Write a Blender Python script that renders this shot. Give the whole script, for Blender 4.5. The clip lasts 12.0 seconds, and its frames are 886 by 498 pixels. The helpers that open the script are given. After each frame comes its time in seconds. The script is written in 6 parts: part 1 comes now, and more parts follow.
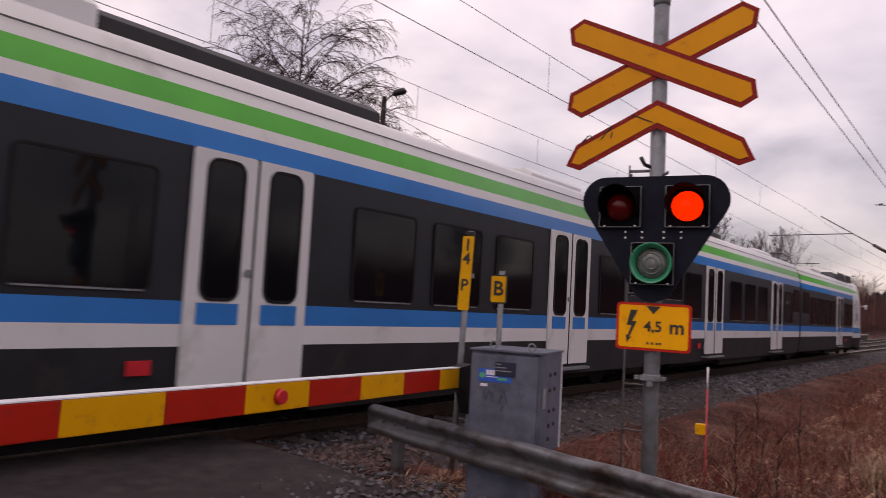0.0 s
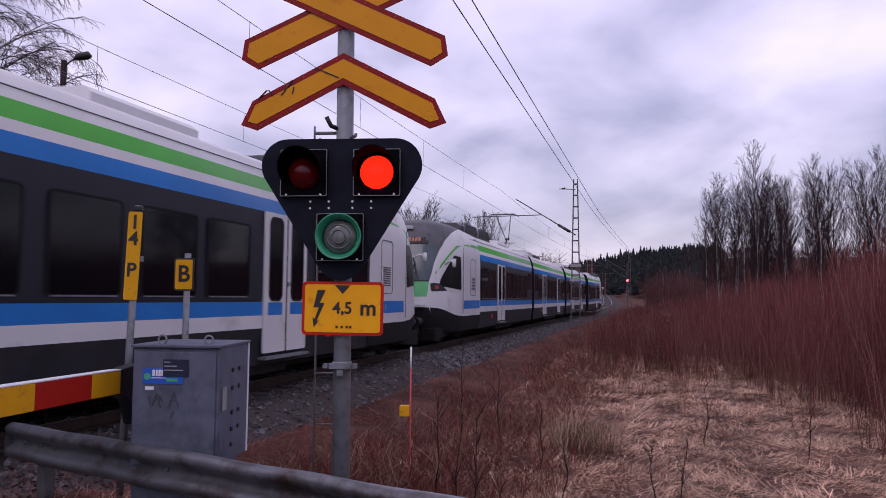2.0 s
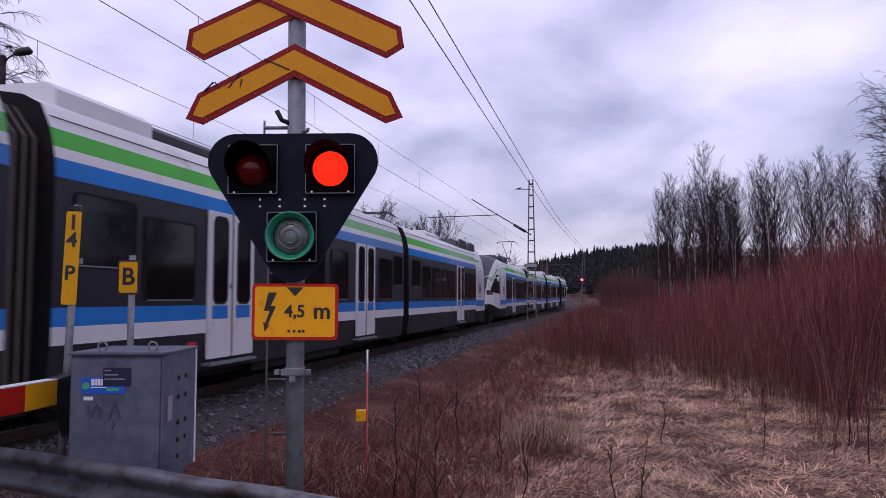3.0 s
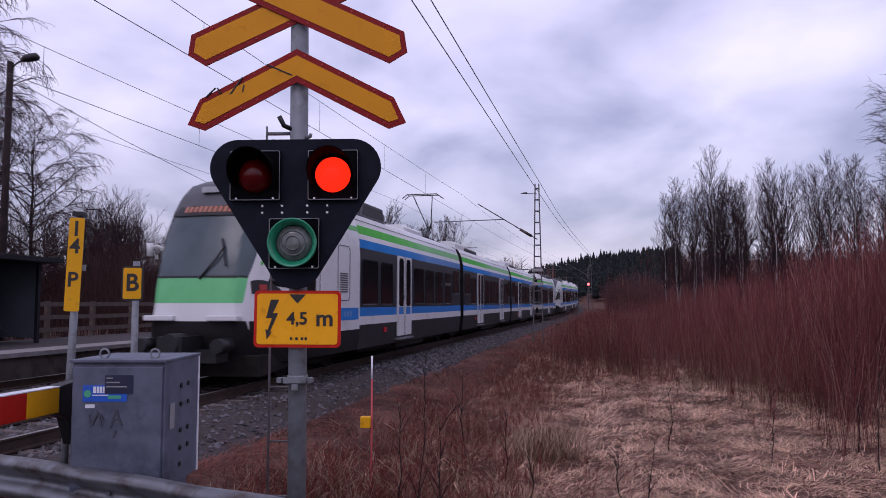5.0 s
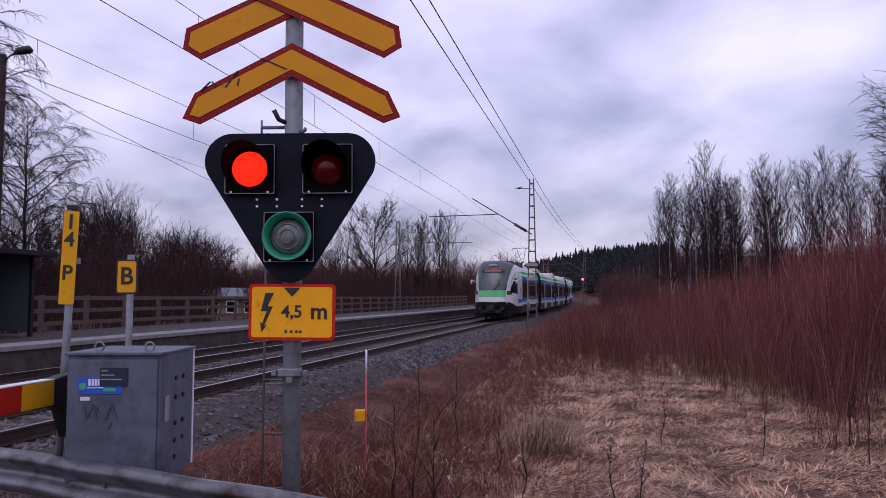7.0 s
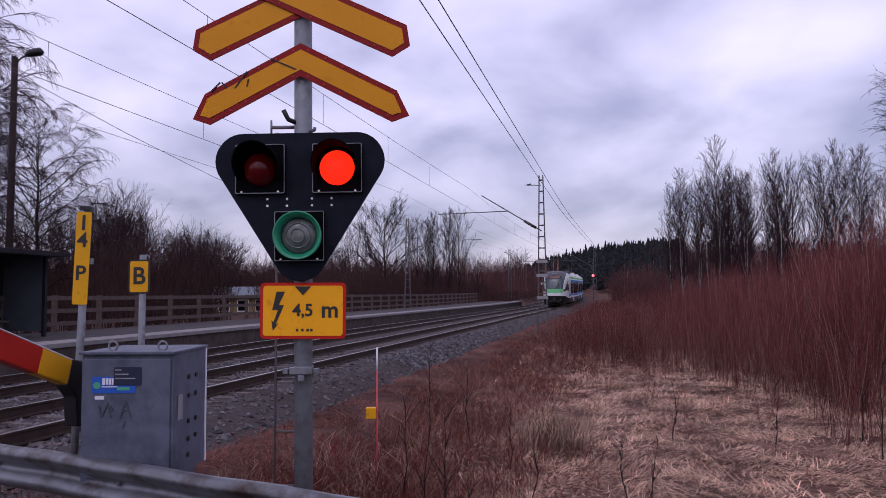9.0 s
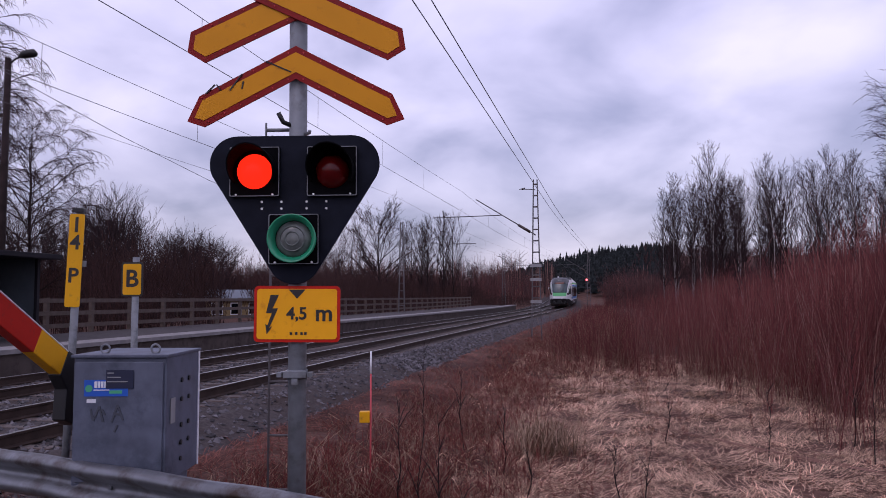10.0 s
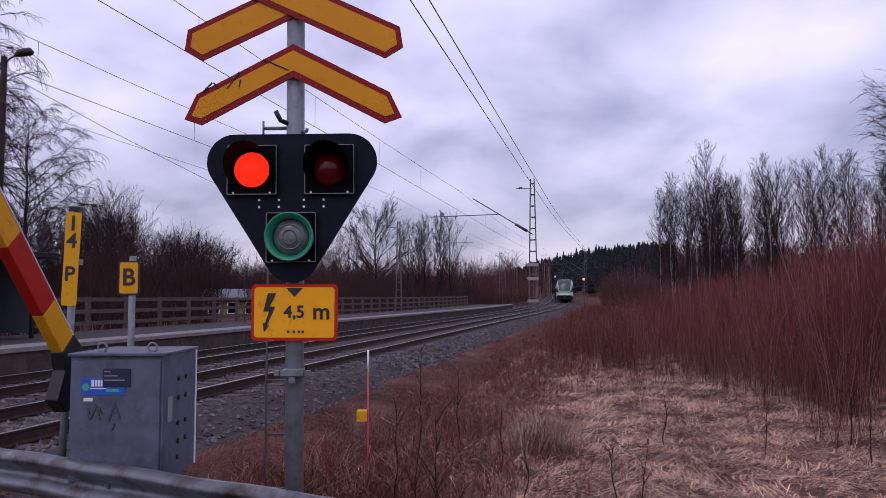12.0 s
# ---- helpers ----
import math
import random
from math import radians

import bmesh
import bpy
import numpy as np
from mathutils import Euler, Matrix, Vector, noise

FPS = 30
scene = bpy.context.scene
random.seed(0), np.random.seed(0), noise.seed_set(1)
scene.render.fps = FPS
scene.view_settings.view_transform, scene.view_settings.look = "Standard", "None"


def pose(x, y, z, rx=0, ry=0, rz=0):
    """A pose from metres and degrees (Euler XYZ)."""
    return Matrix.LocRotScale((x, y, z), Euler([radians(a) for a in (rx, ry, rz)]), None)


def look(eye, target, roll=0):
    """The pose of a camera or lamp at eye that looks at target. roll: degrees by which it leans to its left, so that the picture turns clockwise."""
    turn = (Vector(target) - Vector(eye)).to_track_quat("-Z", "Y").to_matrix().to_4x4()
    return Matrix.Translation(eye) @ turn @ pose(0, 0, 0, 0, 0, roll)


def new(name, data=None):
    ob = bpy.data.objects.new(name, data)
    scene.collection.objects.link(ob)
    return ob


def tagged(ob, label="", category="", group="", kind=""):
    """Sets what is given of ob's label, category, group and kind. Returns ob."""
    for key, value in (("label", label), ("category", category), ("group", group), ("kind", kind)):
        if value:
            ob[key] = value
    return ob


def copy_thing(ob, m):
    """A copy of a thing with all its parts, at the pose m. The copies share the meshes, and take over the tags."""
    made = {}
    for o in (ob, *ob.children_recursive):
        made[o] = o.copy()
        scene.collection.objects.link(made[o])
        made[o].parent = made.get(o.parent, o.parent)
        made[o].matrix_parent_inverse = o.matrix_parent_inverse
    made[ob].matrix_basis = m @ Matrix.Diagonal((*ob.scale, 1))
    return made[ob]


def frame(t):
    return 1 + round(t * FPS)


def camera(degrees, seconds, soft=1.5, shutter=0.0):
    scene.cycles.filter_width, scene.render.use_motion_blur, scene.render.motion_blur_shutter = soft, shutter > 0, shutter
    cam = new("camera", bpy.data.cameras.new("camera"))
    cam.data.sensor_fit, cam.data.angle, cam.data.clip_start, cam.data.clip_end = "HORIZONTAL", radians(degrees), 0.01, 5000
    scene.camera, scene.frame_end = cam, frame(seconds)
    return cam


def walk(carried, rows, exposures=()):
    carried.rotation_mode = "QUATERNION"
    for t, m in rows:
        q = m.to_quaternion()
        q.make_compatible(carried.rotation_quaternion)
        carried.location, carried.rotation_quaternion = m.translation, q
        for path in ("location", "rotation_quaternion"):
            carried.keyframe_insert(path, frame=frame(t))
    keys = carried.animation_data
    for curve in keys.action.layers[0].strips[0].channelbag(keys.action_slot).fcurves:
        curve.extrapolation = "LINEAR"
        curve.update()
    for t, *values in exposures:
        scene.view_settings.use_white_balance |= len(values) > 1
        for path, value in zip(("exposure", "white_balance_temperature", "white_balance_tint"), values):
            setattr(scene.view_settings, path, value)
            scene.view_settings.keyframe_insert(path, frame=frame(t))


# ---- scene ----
cam = camera(61.2, 12.0, 0.9, 0.12)

PATH = [
    (0, (-0.099, -1.084, 1.625), (-0.908, 0.74, 1.768), 3.2),
    (0.5, (-0.104, -0.862, 1.613), (-0.386, 1.113, 1.76), 1.7),
    (1, (-0.069, -0.639, 1.604), (-0.169, 1.356, 1.694), 1.0),
    (1.5, (0.004, -0.429, 1.61), (-0.122, 1.565, 1.7), 0.7),
    (2, (-0.012, -0.223, 1.614), (-0.107, 1.771, 1.742), 0.6),
    (2.5, (-0.032, -0.081, 1.616), (-0.008, 1.915, 1.745), 0.0),
    (4.5, (-0.016, 0.014, 1.633), (-0.006, 2.009, 1.773), 0.1),
    (5, (-0.013, 0.02, 1.636), (-0.007, 2.015, 1.778), -0.0),
    (5.5, (-0.014, 0.006, 1.628), (-0.007, 2.002, 1.762), 0.0),
    (6, (-0.018, 0.007, 1.628), (-0.003, 2.003, 1.754), 0.2),
    (6.5, (-0.014, 0.004, 1.628), (0.001, 2.001, 1.751), 0.2),
    (7, (-0.008, -0.009, 1.628), (0.012, 1.987, 1.756), 0.1),
    (9, (-0.007, -0.028, 1.63), (-0.013, 1.968, 1.751), -0.3),
    (9.5, (-0.009, -0.023, 1.633), (-0.004, 1.973, 1.763), -0.2),
    (10, (-0.012, -0.02, 1.63), (-0.002, 1.976, 1.761), -0.1),
    (10.5, (-0.013, -0.018, 1.63), (0.002, 1.977, 1.761), -0.1),
    (11, (-0.015, -0.02, 1.627), (0.003, 1.976, 1.76), -0.1),
    (11.5, (-0.012, -0.02, 1.632), (0.004, 1.976, 1.762), 0.1),
    (12, (-0.015, -0.02, 1.624), (0.003, 1.976, 1.753), -0.1),
]
walk(cam, [(t, look(eye, target, roll)) for t, eye, target, roll in PATH],
     [(0, 0.14, 8100, 27), (0.5, 0.12, 7700, 34), (1.0, 0.08, 7150, 37), (1.5, 0.04, 6850, 37), (2.5, 0.02, 6220, 34), (4.5, 0.0, 6220, 33), (12, -0.02, 6230, 34)])

# ---- world, sun and light ----
world = bpy.data.worlds.new("overcast_sky")
scene.world = world
world.use_nodes = True
wn, wl = world.node_tree.nodes, world.node_tree.links
wn.clear()


def wnode(kind, **values):
    n = wn.new(kind)
    for k, v in values.items():
        n.inputs[k].default_value = v
    return n


w_out = wn.new("ShaderNodeOutputWorld")
w_bg = wnode("ShaderNodeBackground", Strength=0.88)
w_sky = wn.new("ShaderNodeTexSky")
w_sky.sky_type, w_sky.sun_disc = "NISHITA", False
w_sky.sun_elevation, w_sky.sun_rotation = radians(38), radians(200)
w_tc = wn.new("ShaderNodeTexCoord")
w_sep = wn.new("ShaderNodeSeparateXYZ")
wl.new(w_tc.outputs["Generated"], w_sep.inputs[0])
# cloud deck: directions are laid out on a flat layer above the ground
w_zc = wn.new("ShaderNodeMath"); w_zc.operation = "MAXIMUM"; w_zc.inputs[1].default_value = 0.0
wl.new(w_sep.outputs["Z"], w_zc.inputs[0])
w_zo = wn.new("ShaderNodeMath"); w_zo.operation = "ADD"; w_zo.inputs[1].default_value = 0.34
wl.new(w_zc.outputs[0], w_zo.inputs[0])
w_dx = wn.new("ShaderNodeMath"); w_dx.operation = "DIVIDE"
w_dy = wn.new("ShaderNodeMath"); w_dy.operation = "DIVIDE"
wl.new(w_sep.outputs["X"], w_dx.inputs[0]); wl.new(w_zo.outputs[0], w_dx.inputs[1])
wl.new(w_sep.outputs["Y"], w_dy.inputs[0]); wl.new(w_zo.outputs[0], w_dy.inputs[1])
w_com = wn.new("ShaderNodeCombineXYZ")
wl.new(w_dx.outputs[0], w_com.inputs[0]); wl.new(w_dy.outputs[0], w_com.inputs[1])
w_n1 = wnode("ShaderNodeTexNoise", Scale=2.3, Detail=5.0, Roughness=0.46, Distortion=0.25)
wl.new(w_com.outputs[0], w_n1.inputs["Vector"])
w_ramp = wn.new("ShaderNodeValToRGB")
w_ramp.color_ramp.elements[0].position, w_ramp.color_ramp.elements[0].color = 0.36, (0.345, 0.365, 0.46, 1)
w_ramp.color_ramp.elements[1].position, w_ramp.color_ramp.elements[1].color = 0.68, (0.82, 0.83, 0.91, 1)
e = w_ramp.color_ramp.elements.new(0.50)
e.color = (0.575, 0.590, 0.69, 1)
wl.new(w_n1.outputs["Fac"], w_ramp.inputs[0])
w_mix = wn.new("ShaderNodeMixRGB")
w_mix.inputs[0].default_value = 0.04
wl.new(w_ramp.outputs[0], w_mix.inputs[1]); wl.new(w_sky.outputs[0], w_mix.inputs[2])
w_gr = wn.new("ShaderNodeMath"); w_gr.operation = "MULTIPLY_ADD"; w_gr.inputs[1].default_value = 1.45; w_gr.inputs[2].default_value = 0.70
wl.new(w_zc.outputs[0], w_gr.inputs[0])
w_cap = wn.new("ShaderNodeMath"); w_cap.operation = "MINIMUM"; w_cap.inputs[1].default_value = 1.30
wl.new(w_gr.outputs[0], w_cap.inputs[0])
w_sc = wn.new("ShaderNodeVectorMath"); w_sc.operation = "SCALE"
wl.new(w_mix.outputs[0], w_sc.inputs[0]); wl.new(w_cap.outputs[0], w_sc.inputs["Scale"])
wl.new(w_sc.outputs[0], w_bg.inputs["Color"])
wl.new(w_bg.outputs[0], w_out.inputs[0])

sun_data = bpy.data.lights.new("sun", "SUN")
sun_data.energy, sun_data.angle, sun_data.color = 0.45, radians(25), (1.0, 0.96, 0.92)
sun = new("sun", sun_data)
sun.matrix_world = look((0, 0, 60), (14, 34, 20))


# ---- materials ----
def mat(name, col, rough=0.6, metal=0.0, var=0.15, scale=6.0, bump=0.0, bscale=40.0, emit=0.0, emit_col=None, wear=None, wear_amt=0.0, wscale=3.0, island=0.0, spec=0.5, coat=0.0):
    m = bpy.data.materials.new(name)
    m.use_nodes = True
    nt = m.node_tree
    b = nt.nodes["Principled BSDF"]
    tc = nt.nodes.new("ShaderNodeTexCoord")
    n1 = nt.nodes.new("ShaderNodeTexNoise")
    n1.inputs["Scale"].default_value, n1.inputs["Detail"].default_value = scale, 6.0
    nt.links.new(tc.outputs["Object"], n1.inputs["Vector"])
    mr = nt.nodes.new("ShaderNodeMapRange")
    mr.inputs["From Min"].default_value, mr.inputs["From Max"].default_value = 0.3, 0.7
    mr.inputs["To Min"].default_value, mr.inputs["To Max"].default_value = 1 - var, 1 + var
    nt.links.new(n1.outputs["Fac"], mr.inputs["Value"])
    mul = nt.nodes.new("ShaderNodeVectorMath")
    mul.operation = "SCALE"
    mul.inputs[0].default_value = col[:3]
    nt.links.new(mr.outputs[0], mul.inputs["Scale"])
    out = mul.outputs[0]
    if island:
        geo = nt.nodes.new("ShaderNodeNewGeometry")
        mi = nt.nodes.new("ShaderNodeMapRange")
        mi.inputs["To Min"].default_value, mi.inputs["To Max"].default_value = 1 - island, 1 + island
        nt.links.new(geo.outputs["Random Per Island"], mi.inputs["Value"])
        m2 = nt.nodes.new("ShaderNodeVectorMath")
        m2.operation = "SCALE"
        nt.links.new(out, m2.inputs[0]); nt.links.new(mi.outputs[0], m2.inputs["Scale"])
        out = m2.outputs[0]
    if wear:
        n2 = nt.nodes.new("ShaderNodeTexNoise")
        n2.inputs["Scale"].default_value, n2.inputs["Detail"].default_value, n2.inputs["Roughness"].default_value = wscale, 9.0, 0.65
        nt.links.new(tc.outputs["Object"], n2.inputs["Vector"])
        r2 = nt.nodes.new("ShaderNodeMapRange")
        r2.inputs["From Min"].default_value, r2.inputs["From Max"].default_value = 0.62 - 0.25 * wear_amt, 0.75 - 0.2 * wear_amt
        nt.links.new(n2.outputs["Fac"], r2.inputs["Value"])
        mx = nt.nodes.new("ShaderNodeMixRGB")
        mx.inputs[2].default_value = (*wear[:3], 1)
        nt.links.new(r2.outputs[0], mx.inputs[0]); nt.links.new(out, mx.inputs[1])
        out = mx.outputs[0]
    nt.links.new(out, b.inputs["Base Color"])
    b.inputs["Roughness"].default_value, b.inputs["Metallic"].default_value = rough, metal
    b.inputs["Specular IOR Level"].default_value = spec
    b.inputs["Coat Weight"].default_value = coat
    if bump:
        n3 = nt.nodes.new("ShaderNodeTexNoise")
        n3.inputs["Scale"].default_value, n3.inputs["Detail"].default_value = bscale, 8.0
        nt.links.new(tc.outputs["Object"], n3.inputs["Vector"])
        bp = nt.nodes.new("ShaderNodeBump")
        bp.inputs["Strength"].default_value, bp.inputs["Distance"].default_value = bump, 0.02
        nt.links.new(n3.outputs["Fac"], bp.inputs["Height"])
        nt.links.new(bp.outputs[0], b.inputs["Normal"])
    if emit:
        b.inputs["Emission Color"].default_value = (*(emit_col or col)[:3], 1)
        b.inputs["Emission Strength"].default_value = emit
    return m


GRIME = (0.10, 0.09, 0.08)
M_WHITE = mat("train_white_paint", (0.60, 0.61, 0.62), 0.35, var=0.04, scale=1.2, wear=(0.46, 0.46, 0.46), wear_amt=0.15, wscale=1.0, spec=0.4)
M_BLUE = mat("train_blue_paint", (0.002, 0.165, 0.50), 0.4, var=0.08, scale=1.5, spec=0.3)
M_GREEN = mat("train_green_paint", (0.055, 0.40, 0.055), 0.4, var=0.08, scale=1.5, spec=0.3)
M_MINT = mat("train_front_green", (0.11, 0.47, 0.19), 0.4, var=0.08, scale=2, spec=0.3)
M_TDARK = mat("train_dark_band", (0.016, 0.018, 0.025), 0.4, var=0.15, scale=2, spec=0.22)
M_SKIRT = mat("train_skirt_grey", (0.021, 0.022, 0.027), 0.55, var=0.2, scale=2, wear=(0.035, 0.031, 0.030), wear_amt=0.35, spec=0.2)
M_GLASS = mat("train_tinted_glass", (0.004, 0.005, 0.007), 0.06, var=0.1, spec=0.20)
M_CABGLASS = mat("cab_side_glass", (0.003, 0.003, 0.004), 0.30, var=0.1, spec=0.08)
# windshield: the sky's pale reflection is partly put into the teal base colour
M_SHIELD = mat("train_windshield", (0.05, 0.075, 0.085), 0.22, var=0.25, scale=1.2, spec=0.5)
M_TROOF = mat("train_roof_grey", (0.085, 0.088, 0.10), 0.5, var=0.15, scale=2, wear=(0.05, 0.05, 0.05), wear_amt=0.25, spec=0.3)
M_RUBBER = mat("black_rubber", (0.014, 0.013, 0.014), 0.8, var=0.2, scale=8, spec=0.15)
M_BELLOWS = mat("gangway_bellows", (0.07, 0.055, 0.045), 0.8, var=0.2, scale=3)
M_BLACK = mat("black_metal", (0.015, 0.015, 0.017), 0.5, metal=0.3, var=0.2)
M_UNDER = mat("underframe_dirt", (0.018, 0.016, 0.015), 0.9, var=0.3, scale=5, bump=0.4, spec=0.12)
M_LED = mat("destination_display", (0.02, 0.01, 0.01), 0.3, emit=0.30, emit_col=(0.85, 0.30, 0.18))
M_REDREFL = mat("red_reflector", (0.55, 0.02, 0.03), 0.3, var=0.1)
M_REFL = mat("lamp_glass", (0.35, 0.36, 0.38), 0.15, var=0.1)
M_TAIL = mat("tail_lamp_red", (0.25, 0.01, 0.01), 0.3, emit=0.03, emit_col=(1.0, 0.05, 0.03))
M_ORANGE = mat("sign_orange", (0.66, 0.265, 0.002), 0.5, var=0.05, scale=3, wear=(0.50, 0.18, 0.006), wear_amt=0.2, wscale=9, spec=0.2)
M_RED = mat("sign_red", (0.235, 0.006, 0.005), 0.5, var=0.10, scale=6, wear=(0.14, 0.012, 0.01), wear_amt=0.25, wscale=12, spec=0.2)
M_BOOMR = mat("boom_red", (0.42, 0.014, 0.005), 0.45, var=0.08, scale=4, wear=(0.24, 0.02, 0.015), wear_amt=0.2, wscale=14, spec=0.2)
M_BOOMY = mat("boom_yellow", (0.72, 0.33, 0.003), 0.45, var=0.06, scale=4, wear=(0.48, 0.20, 0.02), wear_amt=0.2, wscale=12, spec=0.2)
M_YELLOW = mat("sign_yellow", (0.70, 0.34, 0.003), 0.5, var=0.05, scale=5, wear=(0.46, 0.23, 0.02), wear_amt=0.2, wscale=14, spec=0.2)
M_HSIGN = mat("height_sign_yellow", (0.90, 0.40, 0.004), 0.5, var=0.05, scale=5, wear=(0.70, 0.27, 0.01), wear_amt=0.2, wscale=12, spec=0.2)
M_HSIGNR = mat("height_sign_red", (0.50, 0.016, 0.006), 0.5, var=0.08, scale=8, spec=0.2)
M_INK = mat("sign_black", (0.014, 0.012, 0.012), 0.5, var=0.1)
M_GALV = mat("galvanised_steel", (0.19, 0.205, 0.225), 0.55, metal=0.2, var=0.14, scale=11, bump=0.08, bscale=60, wear=(0.12, 0.125, 0.13), wear_amt=0.5, wscale=6, spec=0.3)
M_GUARD = mat("guardrail_steel", (0.17, 0.178, 0.195), 0.38, metal=0.55, var=0.16, scale=7, bump=0.08, bscale=50, wear=(0.055, 0.036, 0.028), wear_amt=0.55, wscale=2.6)
M_CAB = mat("cabinet_grey", (0.105, 0.120, 0.165), 0.55, metal=0.15, var=0.25, scale=5.0, bump=0.06, bscale=70, wear=(0.055, 0.066, 0.092), wear_amt=0.55, wscale=2.2, spec=0.3)
M_HOUSING = mat("signal_backboard_black", (0.009, 0.011, 0.019), 0.6, var=0.2, scale=9, wear=(0.012, 0.014, 0.024), wear_amt=0.2, wscale=8, spec=0.08)
M_LAMPBOX = mat("signal_lamp_housing", (0.004, 0.004, 0.005), 0.85, var=0.15, spec=0.03)
M_REDON = mat("red_lamp_lit", (0.5, 0.005, 0.003), 0.4, emit=1.5, emit_col=(1.0, 0.022, 0.003), spec=0.1)
M_REDOFF = mat("red_lamp_unlit", (0.10, 0.003, 0.003), 0.2, var=0.2, spec=0.3)
# green reflected light on the lower lamp's hood, given as the ring's colour
M_GREENREFL = mat("green_hood_reflection", (0.002, 0.22, 0.11), 0.25, var=0.1, spec=0.6)
M_CLEAR = mat("clear_lamp_lens", (0.11, 0.125, 0.12), 0.12, var=0.35, scale=14)
M_STUD = mat("white_stud", (0.75, 0.75, 0.75), 0.4)
M_STICKB = mat("sticker_blue", (0.010, 0.10, 0.50), 0.4, var=0.1)
M_STICKN = mat("sticker_navy", (0.01, 0.015, 0.045), 0.4, var=0.1)
M_STICKG = mat("sticker_green", (0.05, 0.38, 0.20), 0.4, var=0.1)
M_STICKW = mat("sticker_white", (0.72, 0.74, 0.78), 0.5, var=0.1)
M_PINK = mat("marker_pink", (0.55, 0.09, 0.10), 0.6, var=0.1, spec=0.2)
M_RAIL = mat("rail_steel", (0.045, 0.028, 0.023), 0.6, metal=0.3, var=0.25, scale=5, spec=0.25)
M_RAILTOP = mat("rail_head", (0.36, 0.34, 0.33), 0.28, metal=0.9, var=0.1)
M_CONC = mat("sleeper_concrete", (0.125, 0.105, 0.10), 0.9, var=0.2, scale=4, bump=0.3, wear=(0.065, 0.04, 0.033), wear_amt=0.6, wscale=3, spec=0.2)
M_PLAT = mat("platform_asphalt", (0.058, 0.050, 0.051), 0.9, var=0.2, scale=3, bump=0.2, spec=0.2)
M_PLATW = mat("platform_wall", (0.075, 0.058, 0.053), 0.9, var=0.25, scale=2, bump=0.3, wear=(0.045, 0.033, 0.03), wear_amt=0.5, spec=0.2)
M_EDGE = mat("platform_edge_pale", (0.22, 0.205, 0.205), 0.85, var=0.15, scale=4, spec=0.2)
M_WOOD = mat("weathered_timber", (0.10, 0.076, 0.066), 0.85, var=0.25, scale=5, bump=0.3, spec=0.2)
M_ROAD = mat("road_asphalt", (0.042, 0.035, 0.036), 0.9, var=0.25, scale=5, bump=0.5, bscale=90, wear=(0.07, 0.058, 0.056), wear_amt=0.5, wscale=2, spec=0.25)
M_STONE = mat("ballast_stone", (0.092, 0.086, 0.094), 0.9, var=0.2, scale=3, island=0.65, bump=0.3, spec=0.25)
M_STONER = mat("ballast_stone_rusty", (0.10, 0.066, 0.06), 0.9, var=0.2, scale=3, island=0.6, spec=0.2)
M_CONCSLAB = mat("pale_concrete", (0.20, 0.20, 0.205), 0.9, var=0.15, scale=5, bump=0.2, spec=0.2)
M_STRAW = mat("dry_grass", (0.56, 0.362, 0.255), 0.9, var=0.35, scale=0.8, island=0.7, spec=0.1)
M_WEED = mat("brown_weed_stems", (0.150, 0.040, 0.034), 0.9, var=0.25, scale=0.4, island=0.5, spec=0.1)
M_PALEWEED = mat("pale_weed_stems", (0.30, 0.20, 0.14), 0.9, var=0.25, scale=0.4, island=0.4, spec=0.15)
M_WILLOW = mat("red_willow_stems", (0.155, 0.047, 0.045), 0.85, var=0.3, scale=0.12, island=0.5, spec=0.1)
M_WILLOWG = mat("grey_willow_stems", (0.27, 0.15, 0.125), 0.85, var=0.25, scale=0.12, island=0.4, spec=0.1)
M_BARK = mat("dark_bark", (0.030, 0.021, 0.021), 0.9, var=0.3, scale=3, bump=0.3, spec=0.15)
M_BIRCH = mat("birch_bark", (0.30, 0.275, 0.27), 0.8, var=0.12, scale=4, bump=0.2, wear=(0.04, 0.032, 0.032), wear_amt=0.55, wscale=3.0, spec=0.2)
M_TWIG = mat("fine_twigs", (0.040, 0.025, 0.027), 0.9, var=0.25, scale=0.5, island=0.35, spec=0.1)
M_CONIFER = mat("far_conifers", (0.018, 0.022, 0.023), 0.95, var=0.35, scale=0.05, island=0.5, spec=0.1)
M_GALVDARK = mat("mast_steel", (0.10, 0.092, 0.098), 0.6, metal=0.3, var=0.15)
M_WIRE = mat("overhead_wire", (0.09, 0.085, 0.09), 0.6, metal=0.3, var=0.1)
M_INSUL = mat("insulator_brown", (0.05, 0.032, 0.03), 0.4)
M_SIGGREY = mat("small_plate_pale", (0.27, 0.27, 0.28), 0.6, spec=0.2)
M_HOUSE = mat("house_yellow_board", (0.26, 0.19, 0.10), 0.85, var=0.1, scale=1, spec=0.2)
M_HROOF = mat("house_metal_roof", (0.15, 0.175, 0.21), 0.5, var=0.12, scale=1)
M_SHELTER = mat("shelter_dark_board", (0.018, 0.016, 0.02), 0.8, var=0.2, scale=2, spec=0.2)
M_SHELTGREY = mat("shelter_grey_panel", (0.07, 0.085, 0.10), 0.6, var=0.15, scale=2)
M_SIGRED = mat("distant_signal_red", (0.4, 0.02, 0.02), 0.3, emit=5.0, emit_col=(1.0, 0.12, 0.12))


